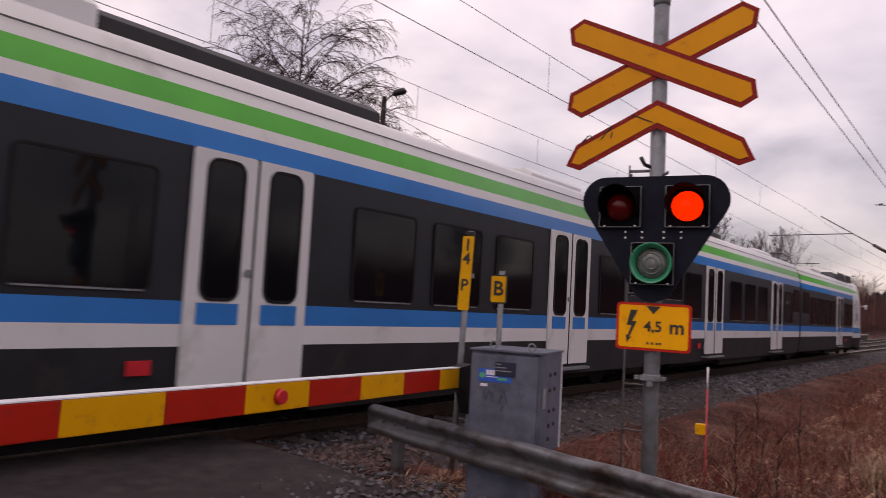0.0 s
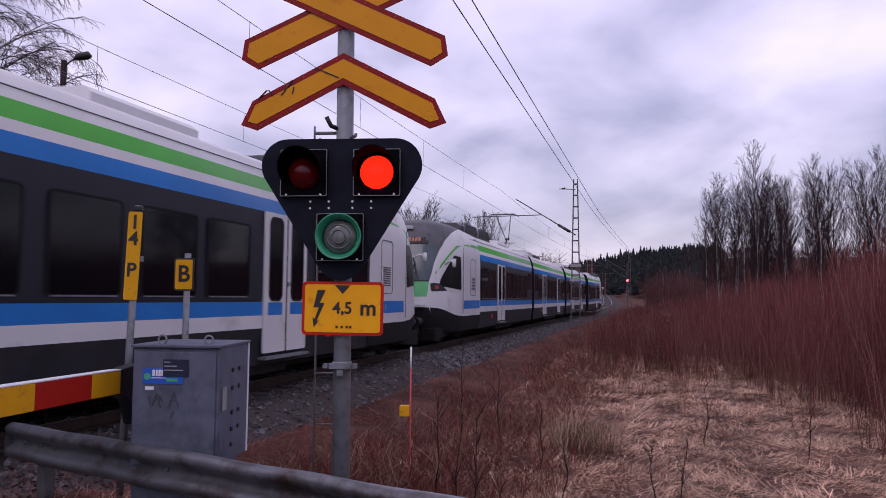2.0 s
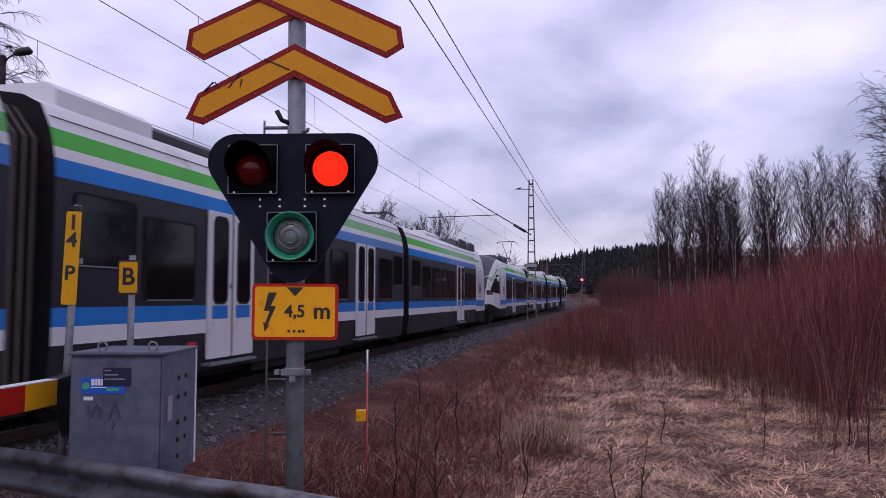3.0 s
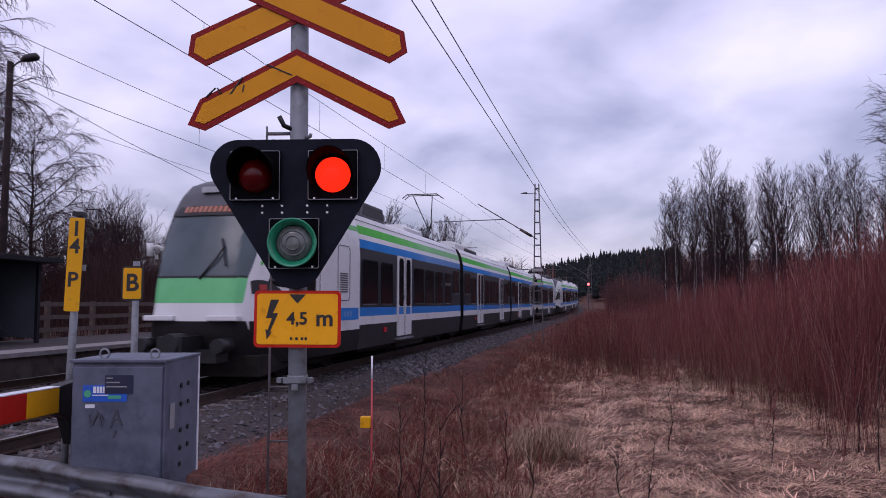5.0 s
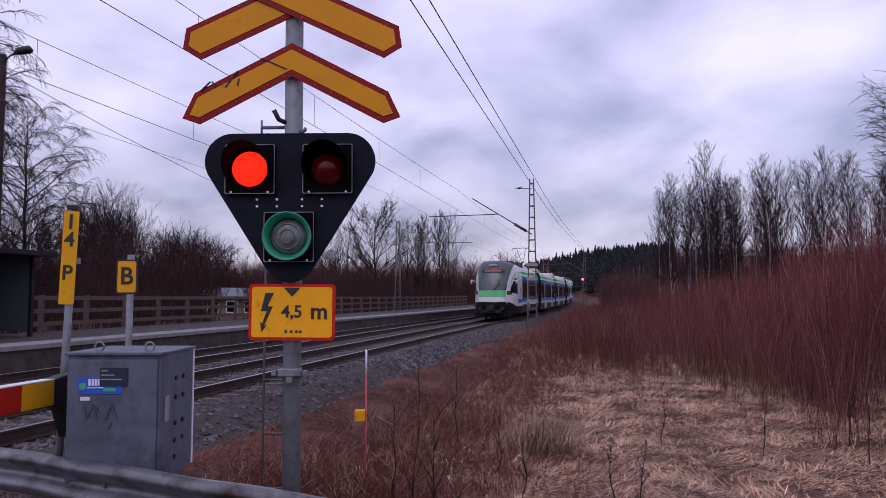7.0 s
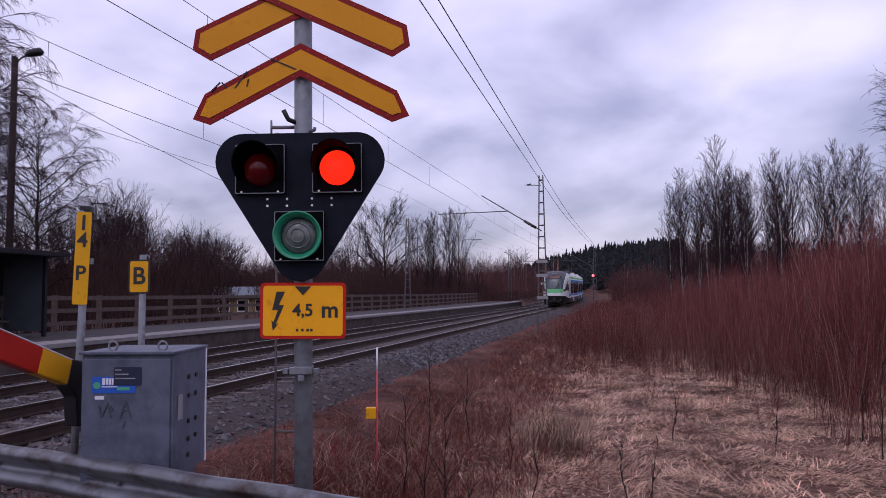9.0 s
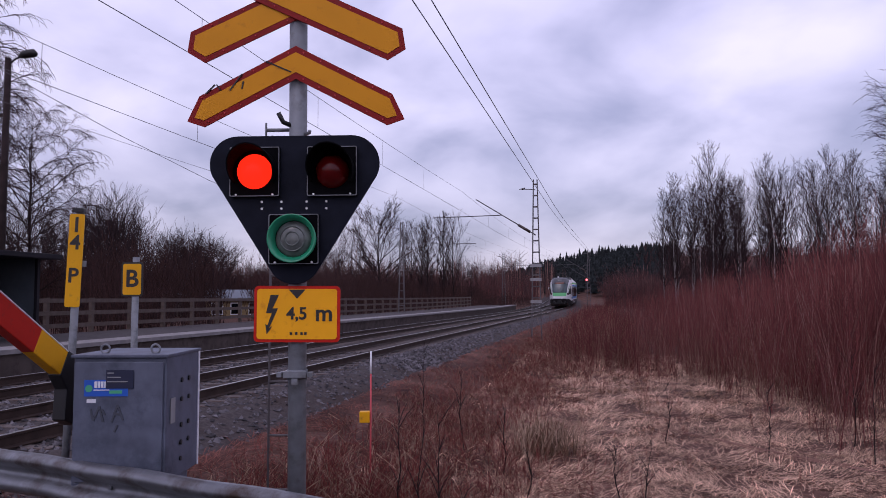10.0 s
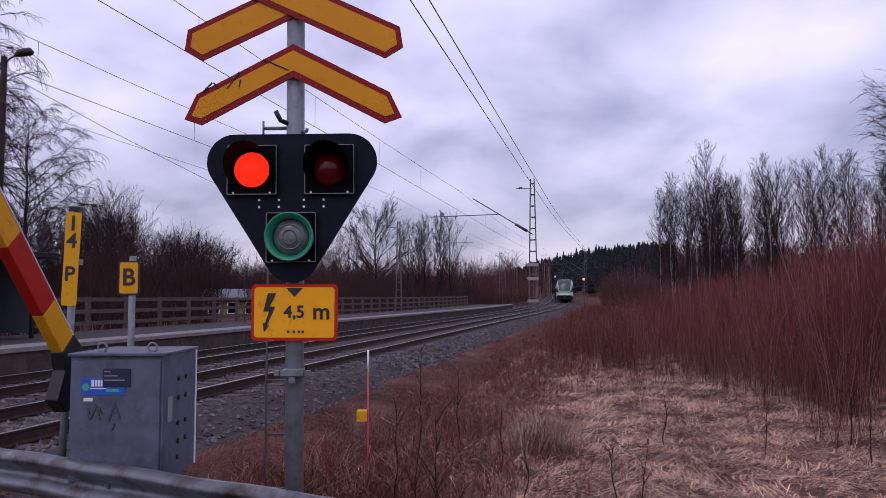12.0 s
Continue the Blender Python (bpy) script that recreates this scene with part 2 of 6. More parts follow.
def ground_material():
    m = bpy.data.materials.new("earth_and_dead_grass")
    m.use_nodes = True
    nt = m.node_tree
    b = nt.nodes["Principled BSDF"]
    tc = nt.nodes.new("ShaderNodeTexCoord")
    cols = []
    for sc, c0, c1, lo, hi in ((0.5, (0.055, 0.027, 0.022), (0.15, 0.082, 0.062), 0.35, 0.65), (9.0, (0.5, 0.45, 0.45), (1.35, 1.3, 1.3), 0.25, 0.75)):
        n = nt.nodes.new("ShaderNodeTexNoise")
        n.inputs["Scale"].default_value, n.inputs["Detail"].default_value = sc, 8.0
        nt.links.new(tc.outputs["Object"], n.inputs["Vector"])
        r = nt.nodes.new("ShaderNodeValToRGB")
        r.color_ramp.elements[0].position, r.color_ramp.elements[0].color = lo, (*c0, 1)
        r.color_ramp.elements[1].position, r.color_ramp.elements[1].color = hi, (*c1, 1)
        nt.links.new(n.outputs["Fac"], r.inputs[0])
        cols.append((n, r))
    mx = nt.nodes.new("ShaderNodeMixRGB")
    mx.blend_type = "MULTIPLY"
    mx.inputs[0].default_value = 1.0
    nt.links.new(cols[0][1].outputs[0], mx.inputs[1]); nt.links.new(cols[1][1].outputs[0], mx.inputs[2])
    nt.links.new(mx.outputs[0], b.inputs["Base Color"])
    b.inputs["Roughness"].default_value, b.inputs["Specular IOR Level"].default_value = 0.95, 0.15
    bp = nt.nodes.new("ShaderNodeBump")
    bp.inputs["Strength"].default_value, bp.inputs["Distance"].default_value = 0.6, 0.06
    nt.links.new(cols[1][0].outputs["Fac"], bp.inputs["Height"])
    nt.links.new(bp.outputs[0], b.inputs["Normal"])
    return m


M_WINPALE = mat("pale_blue_mark", (0.12, 0.27, 0.50), 0.5)
M_GROUND = ground_material()
M_LITTER = mat("brown_litter", (0.185, 0.074, 0.057), 0.9, var=0.3, scale=0.5, island=0.6, spec=0.1)
M_SCRUB = mat("dark_scrub_twigs", (0.056, 0.029, 0.026), 0.9, var=0.3, scale=0.1, island=0.5, spec=0.1)
M_FARSCRUB = mat("far_brown_brushwood", (0.095, 0.050, 0.048), 0.9, var=0.3, scale=0.05, island=0.5, spec=0.1)
M_SCRIB = mat("scribble_grey", (0.05, 0.058, 0.078), 0.6)
M_BALLAST = mat("ballast_bed", (0.056, 0.046, 0.046), 0.95, var=0.35, scale=14, bump=0.9, bscale=26, wear=(0.04, 0.026, 0.022), wear_amt=0.5, wscale=0.8, spec=0.2)

# ---- the track's line and small building helpers ----
THETA = math.atan(0.2265)
D = Vector((math.sin(THETA), math.cos(THETA), 0))
R = Vector((math.cos(THETA), -math.sin(THETA), 0))
O = Vector((-8.16, 0, 0))


def grade(v):
    """Height of the rail heads above the crossing's, v metres along the line."""
    if v < 60:
        return 0.0
    if v < 140:
        return 0.0001 * (v - 60) ** 2
    return 0.64 + 0.016 * (v - 140)


def smooth(a, b, t):
    t = min(1.0, max(0.0, (t - a) / (b - a)))
    return t * t * (3 - 2 * t)


def bend(v):
    """Sideways drift of the line from the straight, far down the track."""
    b = 0.95 * smooth(50, 112, v)
    if v > 112:
        w = min(v, 165) - 112
        b -= 0.0006 * w * w + max(0, v - 165) * 0.0636
    return b


def uv(u, v, z=0.0):
    """World place: u metres to the right of the near track's centre line, v along it."""
    p = O + R * (u + bend(v)) + D * v
    return Vector((p.x, p.y, z))


def to_uv(x, y):
    q = Vector((x, y, 0)) - O
    return q.dot(R), q.dot(D)


def ground_z(u, v):
    g = grade(v)
    bank = -0.42 + g
    field = -0.95 + 0.25 * g + 0.10 * math.sin(u * 0.31 + 1.0) * math.sin(v * 0.23)
    right = bank + (field - bank) * smooth(2.6, 6.2, u)
    left = bank + (-0.35 + g - bank) * smooth(-6, -12, u)
    z = right if u > 0 else left
    road = -0.16 - 0.16 * smooth(3.5, 9, u) - 0.3 * smooth(14, 40, abs(u))
    k = smooth(8.4, 6.6, v) * smooth(-9, -6, v)
    return z + (road - z) * k


def box(bm, x0, x1, y0, y1, z0, z1, mi=0):
    vs = [bm.verts.new((x, y, z)) for z in (z0, z1) for x, y in ((x0, y0), (x1, y0), (x1, y1), (x0, y1))]
    for f in ((3, 2, 1, 0), (4, 5, 6, 7), (0, 1, 5, 4), (1, 2, 6, 5), (2, 3, 7, 6), (3, 0, 4, 7)):
        bm.faces.new([vs[i] for i in f]).material_index = mi


def prism(bm, pts, a, b, axis="y", mi=0):
    """A closed outline pts (two coordinates) pushed from a to b along an axis."""
    def at(p, c):
        return {"y": (p[0], c, p[1]), "x": (c, p[0], p[1]), "z": (p[0], p[1], c)}[axis]
    lo = [bm.verts.new(at(p, a)) for p in pts]
    hi = [bm.verts.new(at(p, b)) for p in pts]
    n = len(pts)
    bm.faces.new(lo).material_index = mi
    bm.faces.new(hi[::-1]).material_index = mi
    for i in range(n):
        bm.faces.new((lo[i], hi[i], hi[(i + 1) % n], lo[(i + 1) % n])).material_index = mi


def tube(bm, path, radii, sides=8, mi=0, cap=True):
    rings = []
    path = [Vector(p) for p in path]
    if not hasattr(radii, "__len__"):
        radii = [radii] * len(path)
    for i, p in enumerate(path):
        t = (path[min(i + 1, len(path) - 1)] - path[max(i - 1, 0)]).normalized()
        a = t.orthogonal().normalized() if i == 0 else (a - t * a.dot(t)).normalized()
        b = t.cross(a)
        rings.append([bm.verts.new(p + (a * math.cos(k * math.tau / sides) + b * math.sin(k * math.tau / sides)) * radii[i]) for k in range(sides)])
    for r0, r1 in zip(rings, rings[1:]):
        for k in range(sides):
            f = bm.faces.new((r0[k], r0[(k + 1) % sides], r1[(k + 1) % sides], r1[k]))
            f.material_index, f.smooth = mi, sides > 5
    if cap:
        bm.faces.new(rings[0][::-1]).material_index = mi
        bm.faces.new(rings[-1]).material_index = mi


def finish(name, bm, mats, bevel=0.0):
    bmesh.ops.recalc_face_normals(bm, faces=bm.faces[:])
    if bevel:
        es = [e for e in bm.edges if len(e.link_faces) == 2 and e.calc_face_angle(0) > 0.6]
        bmesh.ops.bevel(bm, geom=es, offset=bevel, segments=2, affect="EDGES", profile=0.6)
    me = bpy.data.meshes.new(name)
    bm.to_mesh(me)
    bm.free()
    for m in (mats if isinstance(mats, (list, tuple)) else [mats]):
        me.materials.append(m)
    return me


def part(name, bm, mats, parent=None, label="", m=None, bevel=0.0):
    ob = new(name, finish(name, bm, mats, bevel) if isinstance(bm, bmesh.types.BMesh) else bm)
    if parent is not None:
        ob.parent = parent
    if m is not None:
        ob.matrix_basis = m
    return tagged(ob, label)


def thing(name, m, label, category, group="", kind=""):
    ob = new(name)
    ob.empty_display_size = 0.1
    ob.matrix_basis = m
    return tagged(ob, label, category, group, kind)


def mesh_of(name, verts, faces, mats, smooth_shade=False):
    me = bpy.data.meshes.new(name)
    me.from_pydata(verts, [], faces)
    for m in (mats if isinstance(mats, (list, tuple)) else [mats]):
        me.materials.append(m)
    if smooth_shade:
        me.polygons.foreach_set("use_smooth", [True] * len(me.polygons))
    return me


def lettering(text, size, depth=0.002):
    cu = bpy.data.curves.new("letters", "FONT")
    cu.body, cu.size, cu.extrude, cu.align_x, cu.align_y = text, size, depth, "CENTER", "CENTER"
    cu.offset = 0.022 * size
    ob = bpy.data.objects.new("letters", cu)
    scene.collection.objects.link(ob)
    me = bpy.data.meshes.new_from_object(ob.evaluated_get(bpy.context.evaluated_depsgraph_get()))
    bpy.data.objects.remove(ob)
    bpy.data.curves.remove(cu)
    return me


def sweep_uv(bm, profile, vs, mi=0, z=grade):
    """A profile of (u, height) carried along the line through the v values."""
    rings = [[bm.verts.new(uv(u, v, h + z(v))) for u, h in profile] for v in vs]
    n = len(profile)
    for a, b in zip(rings, rings[1:]):
        for k in range(n):
            bm.faces.new((a[k], b[k], b[(k + 1) % n], a[(k + 1) % n])).material_index = mi
    bm.faces.new(rings[0][::-1]).material_index = mi
    bm.faces.new(rings[-1]).material_index = mi


FARV = [-120, -60, 0, 30, 60, 75, 90, 105, 120, 140, 170, 210, 260, 320]

# ---- ground ----
us = [-1500, -800, -400, -200, -120, -70, -45, -30, -22, -16] + [-12 + 0.6 * i for i in range(62)] + [26, 30, 36, 44, 55, 70, 100, 160, 300, 600, 1500]
vs = [-1500, -600, -250, -120, -60, -35, -22, -15] + [-10 + 0.6 * i for i in range(60)] + [27, 29, 32, 36, 41, 47, 54, 62, 72, 84, 98, 115, 135, 160, 200, 260, 350, 600, 1000, 1600]
gv, gf = [], []
for v in vs:
    for u in us:
        z = ground_z(u, min(v, 330)) + (0.05 * noise.noise(Vector((u * 0.9, v * 0.9, 0))) if abs(u) < 40 and v > 8 else 0)
        p = uv(u, v, z)
        gv.append(p[:])
nu = len(us)
for j in range(len(vs) - 1):
    for i in range(nu - 1):
        a = j * nu + i
        gf.append((a, a + 1, a + 1 + nu, a + nu))
tagged(new("ground", mesh_of("ground", gv, gf, M_GROUND, True)), "brown earth with flattened dead grass beside the railway", "ground", kind="structure")

# ---- road over the crossing ----
bm = bmesh.new()
for v0, v1 in ((-6.0, 6.3),):
    uu = [-40, -20, -12, -8, -5.2, -2.0, -1.2, 0, 1.2, 2.0, 3.5, 5, 7, 9, 12, 20, 40]
    rows_ = []
    for u in uu:
        top = -0.03 if -5.6 < u < 2.2 else -0.11 - 0.16 * smooth(3.5, 9, u) - 0.3 * smooth(14, 40, abs(u))
        rows_.append([bm.verts.new(uv(u, v, top + dz)) for v, dz in ((v0, -0.25), (v0 + 0.05, 0), (0, 0.04), (v1 - 0.05, 0), (v1, -0.25))])
    for a, b in zip(rows_, rows_[1:]):
        for k in range(4):
            bm.faces.new((a[k], b[k], b[k + 1], a[k + 1]))
part("road", bm, M_ROAD)
tagged(bpy.data.objects["road"], "dark worn asphalt road over the level crossing", "road", kind="structure")

# ---- ballast, sleepers, rails ----
bm = bmesh.new()
sweep_uv(bm, [(-8.2, -0.75), (-5.6, -0.20), (2.0, -0.20), (3.9, -0.80), (0, -0.9)], [6.3] + FARV[3:])
part("ballast", bm, M_BALLAST)
tagged(bpy.data.objects["ballast"], "grey crushed-stone ballast bed under two tracks", "ballast", kind="structure")
bm = bmesh.new()
sweep_uv(bm, [(-8.2, -0.75), (-5.6, -0.20), (2.0, -0.20), (3.9, -0.80), (0, -0.9)], [-120, -60, -6.0])
part("ballast", bm, M_BALLAST)
tagged(bpy.data.objects["ballast.001"], "grey crushed-stone ballast bed behind the crossing", "ballast", kind="structure")


def scatter_stones(name, n, u0, u1, v0, v1, size, material, zf, label, seed):
    rng = np.random.default_rng(seed)
    base = np.array([(1, 0, 0), (-1, 0, 0), (0, 1, 0), (0, -1, 0), (0, 0, 0.8), (0, 0, -0.6)], float)
    tri = np.array([(0, 2, 4), (2, 1, 4), (1, 3, 4), (3, 0, 4), (2, 0, 5), (1, 2, 5), (3, 1, 5), (0, 3, 5)])
    V, F = [], []
    k = 0
    for i in range(n):
        u = rng.uniform(u0, u1)
        v = v0 + (v1 - v0) * rng.random() ** 1.5
        s = size * rng.uniform(0.5, 1.3)
        q = base * (s * rng.uniform(0.6, 1.2, 3)) * rng.uniform(0.8, 1.2, (6, 1))
        a = rng.uniform(0, 6.28)
        c, sn = math.cos(a), math.sin(a)
        q = np.c_[q[:, 0] * c - q[:, 1] * sn, q[:, 0] * sn + q[:, 1] * c, q[:, 2] + q[:, 0] * rng.uniform(-0.5, 0.5)]
        p = uv(u, v, zf(u, v) + s * 0.15)
        V.append(q + np.array(p[:]))
        F.append(tri + k)
        k += 6
    ob = new(name, mesh_of(name, np.concatenate(V).tolist(), np.concatenate(F).tolist(), material))
    return tagged(ob, label, "gravel", kind="stuff")


def bed_z(u, v):
    g = grade(v)
    if u > 2.0:
        return max(-0.20 - 0.316 * (u - 2.0), -0.9) + g
    return -0.20 + g


scatter_stones("ballast_stones", 9000, -5.6, 3.6, 6.4, 26, 0.045, M_STONE, bed_z, "loose grey ballast stones between the rails", 5)
scatter_stones("ballast_stones", 5000, 1.2, 3.7, 22, 75, 0.06, M_STONE, bed_z, "loose grey ballast stones on the shoulder of the track", 6)
scatter_stones("ballast_stones", 2500, 1.6, 4.6, 5.6, 8.4, 0.045, M_STONER, lambda u, v: max(bed_z(u, v), ground_z(u, v)), "rusty brown stones beside the crossing", 7)
scatter_stones("ballast_stones", 1500, 1.7, 5.6, 4.6, 6.6, 0.035, M_STONE, lambda u, v: ground_z(u, v) + 0.06, "pale gravel at the edge of the road", 8)

RAILP = [(-0.07, -0.18), (0.07, -0.18), (0.07, -0.165), (0.014, -0.145), (0.012, -0.04), (0.036, -0.03), (0.036, -0.003), (-0.036, -0.003), (-0.036, -0.03), (-0.012, -0.04), (-0.014, -0.145), (-0.07, -0.165)]
for uc, nm in ((0.0, "near"), (-3.6, "far")):
    for sgn in (-1, 1):
        bm = bmesh.new()
        sweep_uv(bm, [(uc + sgn * 0.798 + a, h) for a, h in RAILP], FARV)
        c = uc + sgn * 0.798
        sweep_uv(bm, [(c - 0.03, -0.004), (c + 0.03, -0.004), (c + 0.028, 0.0), (c - 0.028, 0.0)], FARV, 1)
        rail = part("rail", bm, [M_RAIL, M_RAILTOP])
        tagged(rail, "rust-brown steel rail with a worn bright head", "rail", "rails", "structure")

# ---- platform with fence, shelter and lamp posts ----
PE = -5.55
bm = bmesh.new()
sweep_uv(bm, [(PE - 0.12, -0.75), (PE - 0.12, 0.42), (PE - 4.6, 0.46), (PE - 5.4, -0.75)], [9.5, 30, 60, 75, 90, 105])
plat = part("platform", bm, [M_PLAT])
tagged(plat, "low asphalt railway platform beside the far track", "platform", kind="structure")
bm = bmesh.new()
sweep_uv(bm, [(PE, -0.75), (PE, 0.36), (PE - 0.12, 0.36), (PE - 0.12, -0.75)], [9.5, 30, 60, 75, 90, 105])
part("wall", bm, M_PLATW, plat, "brown stained concrete face of the platform")
bm = bmesh.new()
sweep_uv(bm, [(PE + 0.08, 0.362), (PE + 0.08, 0.47), (PE - 0.75, 0.485), (PE - 0.75, 0.362)], [9.4, 30, 60, 75, 90, 105])
part("edge", bm, M_EDGE, plat, "pale concrete edge slabs")

fence = thing("fence", Matrix.Translation(uv(PE - 4.5, 9.8, 0.45)) @ Matrix.Rotation(-THETA, 4, "Z"), "weathered grey timber rail fence along the platform", "fence")
bm = bmesh.new()
box(bm, -0.07, 0.07, -0.07, 0.07, -0.3, 1.22)
post_me = finish("post", bm, M_WOOD, 0.01)
for i in range(42):
    y = i * 2.2
    part("post", post_me, None, fence, m=Matrix.Translation((0, y, grade(9.8 + y))))
bm = bmesh.new()
box(bm, 0.07, 0.11, -0.04, 2.16, -0.07, 0.07)
rail_me = finish("slat", bm, M_WOOD)
for i in range(41):
    for h in (0.28, 0.70, 1.12):
        part("slat", rail_me, None, fence, m=Matrix.Translation((0, i * 2.2 + 0.02, h + grade(9.8 + i * 2.2 + 1))))

sh = thing("waiting_shelter", Matrix.Translation(uv(-9.3, 18.6, 0.45)) @ Matrix.Rotation(-THETA, 4, "Z"), "dark flat-roofed platform waiting shelter with grey panels", "shelter")
bm = bmesh.new(); box(bm, -1.0, 1.3, -2.2, 2.6, 2.35, 2.5); part("roof", bm, M_SHELTER, sh, bevel=0.02)
bm = bmesh.new(); box(bm, -0.8, -0.7, -2.0, 2.3, 0.0, 2.35); part("back_wall", bm, M_SHELTER, sh)
for y in (-2.0, 2.2):
    bm = bmesh.new(); box(bm, -0.7, 0.7, y, y + 0.08, 0.15, 2.35); part("side_panel", bm, M_SHELTGREY, sh)
for y in (-1.95, 0.2, 2.15):
    bm = bmesh.new(); box(bm, 0.72, 0.82, y, y + 0.1, 0.0, 2.35); part("post", bm, M_SHELTER, sh)
bm = bmesh.new(); box(bm, -0.6, -0.15, -1.6, 1.9, 0.42, 0.48); box(bm, -0.5, -0.42, -1.4, -1.3, 0, 0.42); box(bm, -0.5, -0.42, 1.6, 1.7, 0, 0.42); part("bench", bm, M_WOOD, sh)


def lamp_post(name, x, y, z, h, turn):
    t = thing(name, pose(x, y, z, 0, 0, turn), "dark platform lamp post with a cobra-head lantern", "lamp post", "platform lamps")
    bm = bmesh.new(); tube(bm, [(0, 0, -0.3), (0, 0, h * 0.5), (0, 0, h)], [0.13, 0.115, 0.10], 8); part("pole", bm, M_BARK, t)
    bm = bmesh.new(); tube(bm, [(0, 0, h - 0.25), (0.25, 0, h - 0.05), (0.5, 0, h + 0.04)], 0.03, 6); part("arm", bm, M_BLACK, t)
    bm = bmesh.new(); tube(bm, [(0.42, 0, h + 0.03), (0.6, 0, h + 0.09), (0.95, 0, h + 0.12), (1.08, 0, h + 0.08)], [0.06, 0.14, 0.15, 0.05], 8); part("lantern", bm, M_BLACK, t)


lamp_post("lamp_post", -14.57, 24.9, 0.3, 9.45, -10)

# ---- the train ----
L_END, L_MID, L_UNIT, L_CAB = 19.45, 16.5, 71.9, 5.75
PLAN = [(0, 0), (0.03, 0.45), (0.10, 0.85), (0.28, 1.02), (0.62, 1.21), (1.25, 1.41), (2.2, 1.56), (3.2, 1.60)]


def width_at(z):
    """Half width of the body at a height."""
    pts = [(0.3, 1.50), (0.65, 1.58), (1.05, 1.60), (2.9, 1.60), (3.3, 1.575), (3.65, 1.50), (3.95, 1.36), (4.08, 1.10), (4.15, 0.7), (4.18, 0.0)]
    for (z0, w0), (z1, w1) in zip(pts, pts[1:]):
        if z <= z1:
            return w0 + (w1 - w0) * max(0, z - z0) / (z1 - z0)
    return 0.0


def nose_at(z):
    """How far behind the tip the front lies on the centre line at a height."""
    pts = [(0.3, 0.80), (0.62, 0.55), (1.0, 0.36), (1.25, 0.38), (1.85, 0.46), (2.45, 0.60), (3.05, 0.80), (3.45, 1.00), (3.75, 1.22), (3.95, 1.47), (4.08, 1.85), (4.15, 2.5), (4.18, 3.6)]
    for (z0, w0), (z1, w1) in zip(pts, pts[1:]):
        if z <= z1:
            return w0 + (w1 - w0) * max(0, z - z0) / (z1 - z0)
    return 3.6


def side_at(x, z):
    """Half width of the cab's skin, x metres behind the tip."""
    dx = x - nose_at(z)
    k = width_at(z) / 1.6
    for (x0, w0), (x1, w1) in zip(PLAN, PLAN[1:]):
        if dx <= x1:
            return k * (w0 + (w1 - w0) * max(0, dx - x0) / (x1 - x0))
    return width_at(z)


BANDS = [(0.42, 3), (1.05, 0), (1.27, 1), (1.50, 2), (3.06, 1), (3.29, 0), (3.43, 4), (3.66, 0), (3.95, 0), (4.08, 0), (4.15, 0)]
BODYMATS = [M_WHITE, M_BLUE, M_TDARK, M_SKIRT, M_GREEN, M_TROOF, M_SHIELD, M_MINT, M_RUBBER]


def body_mesh(x0, x1):
    """The straight tube of a car between two x, banded by height."""
    bm = bmesh.new()
    zs = [b[0] for b in BANDS] + [4.18]
    for side in (1, -1):
        cols_ = [[bm.verts.new((x, side * width_at(z), z)) for z in zs] for x in (x0, x1)]
        for k in range(len(zs) - 1):
            f = bm.faces.new((cols_[0][k], cols_[1][k], cols_[1][k + 1], cols_[0][k + 1]))
            f.material_index = BANDS[k][1]
            f.smooth = zs[k] > 2.9
    for x in (x0, x1):
        out = [bm.verts.new((x, width_at(z), z)) for z in zs] + [bm.verts.new((x, -width_at(z), z)) for z in zs[-2::-1]]
        bm.faces.new(out).material_index = 8
    bmesh.ops.remove_doubles(bm, verts=bm.verts[:], dist=0.0005)
    return finish("body", bm, BODYMATS)


def stepped(pts, q):
    """Straight interpolation through (q, value) pairs."""
    if q <= pts[0][0]:
        return pts[0][1]
    for (a0, b0), (a1, b1) in zip(pts, pts[1:]):
        if q <= a1:
            return b0 + (b1 - b0) * (q - a0) / (a1 - a0)
    return pts[-1][1]


SCREEN_EDGE = [(0.42, 0.95), (1.30, 0.66), (1.60, 0.64), (2.14, 0.78), (2.80, 1.10), (3.20, 1.42), (3.50, 1.85), (3.75, 2.45), (3.95, 3.3), (4.08, 4.4), (4.18, 5.7)]


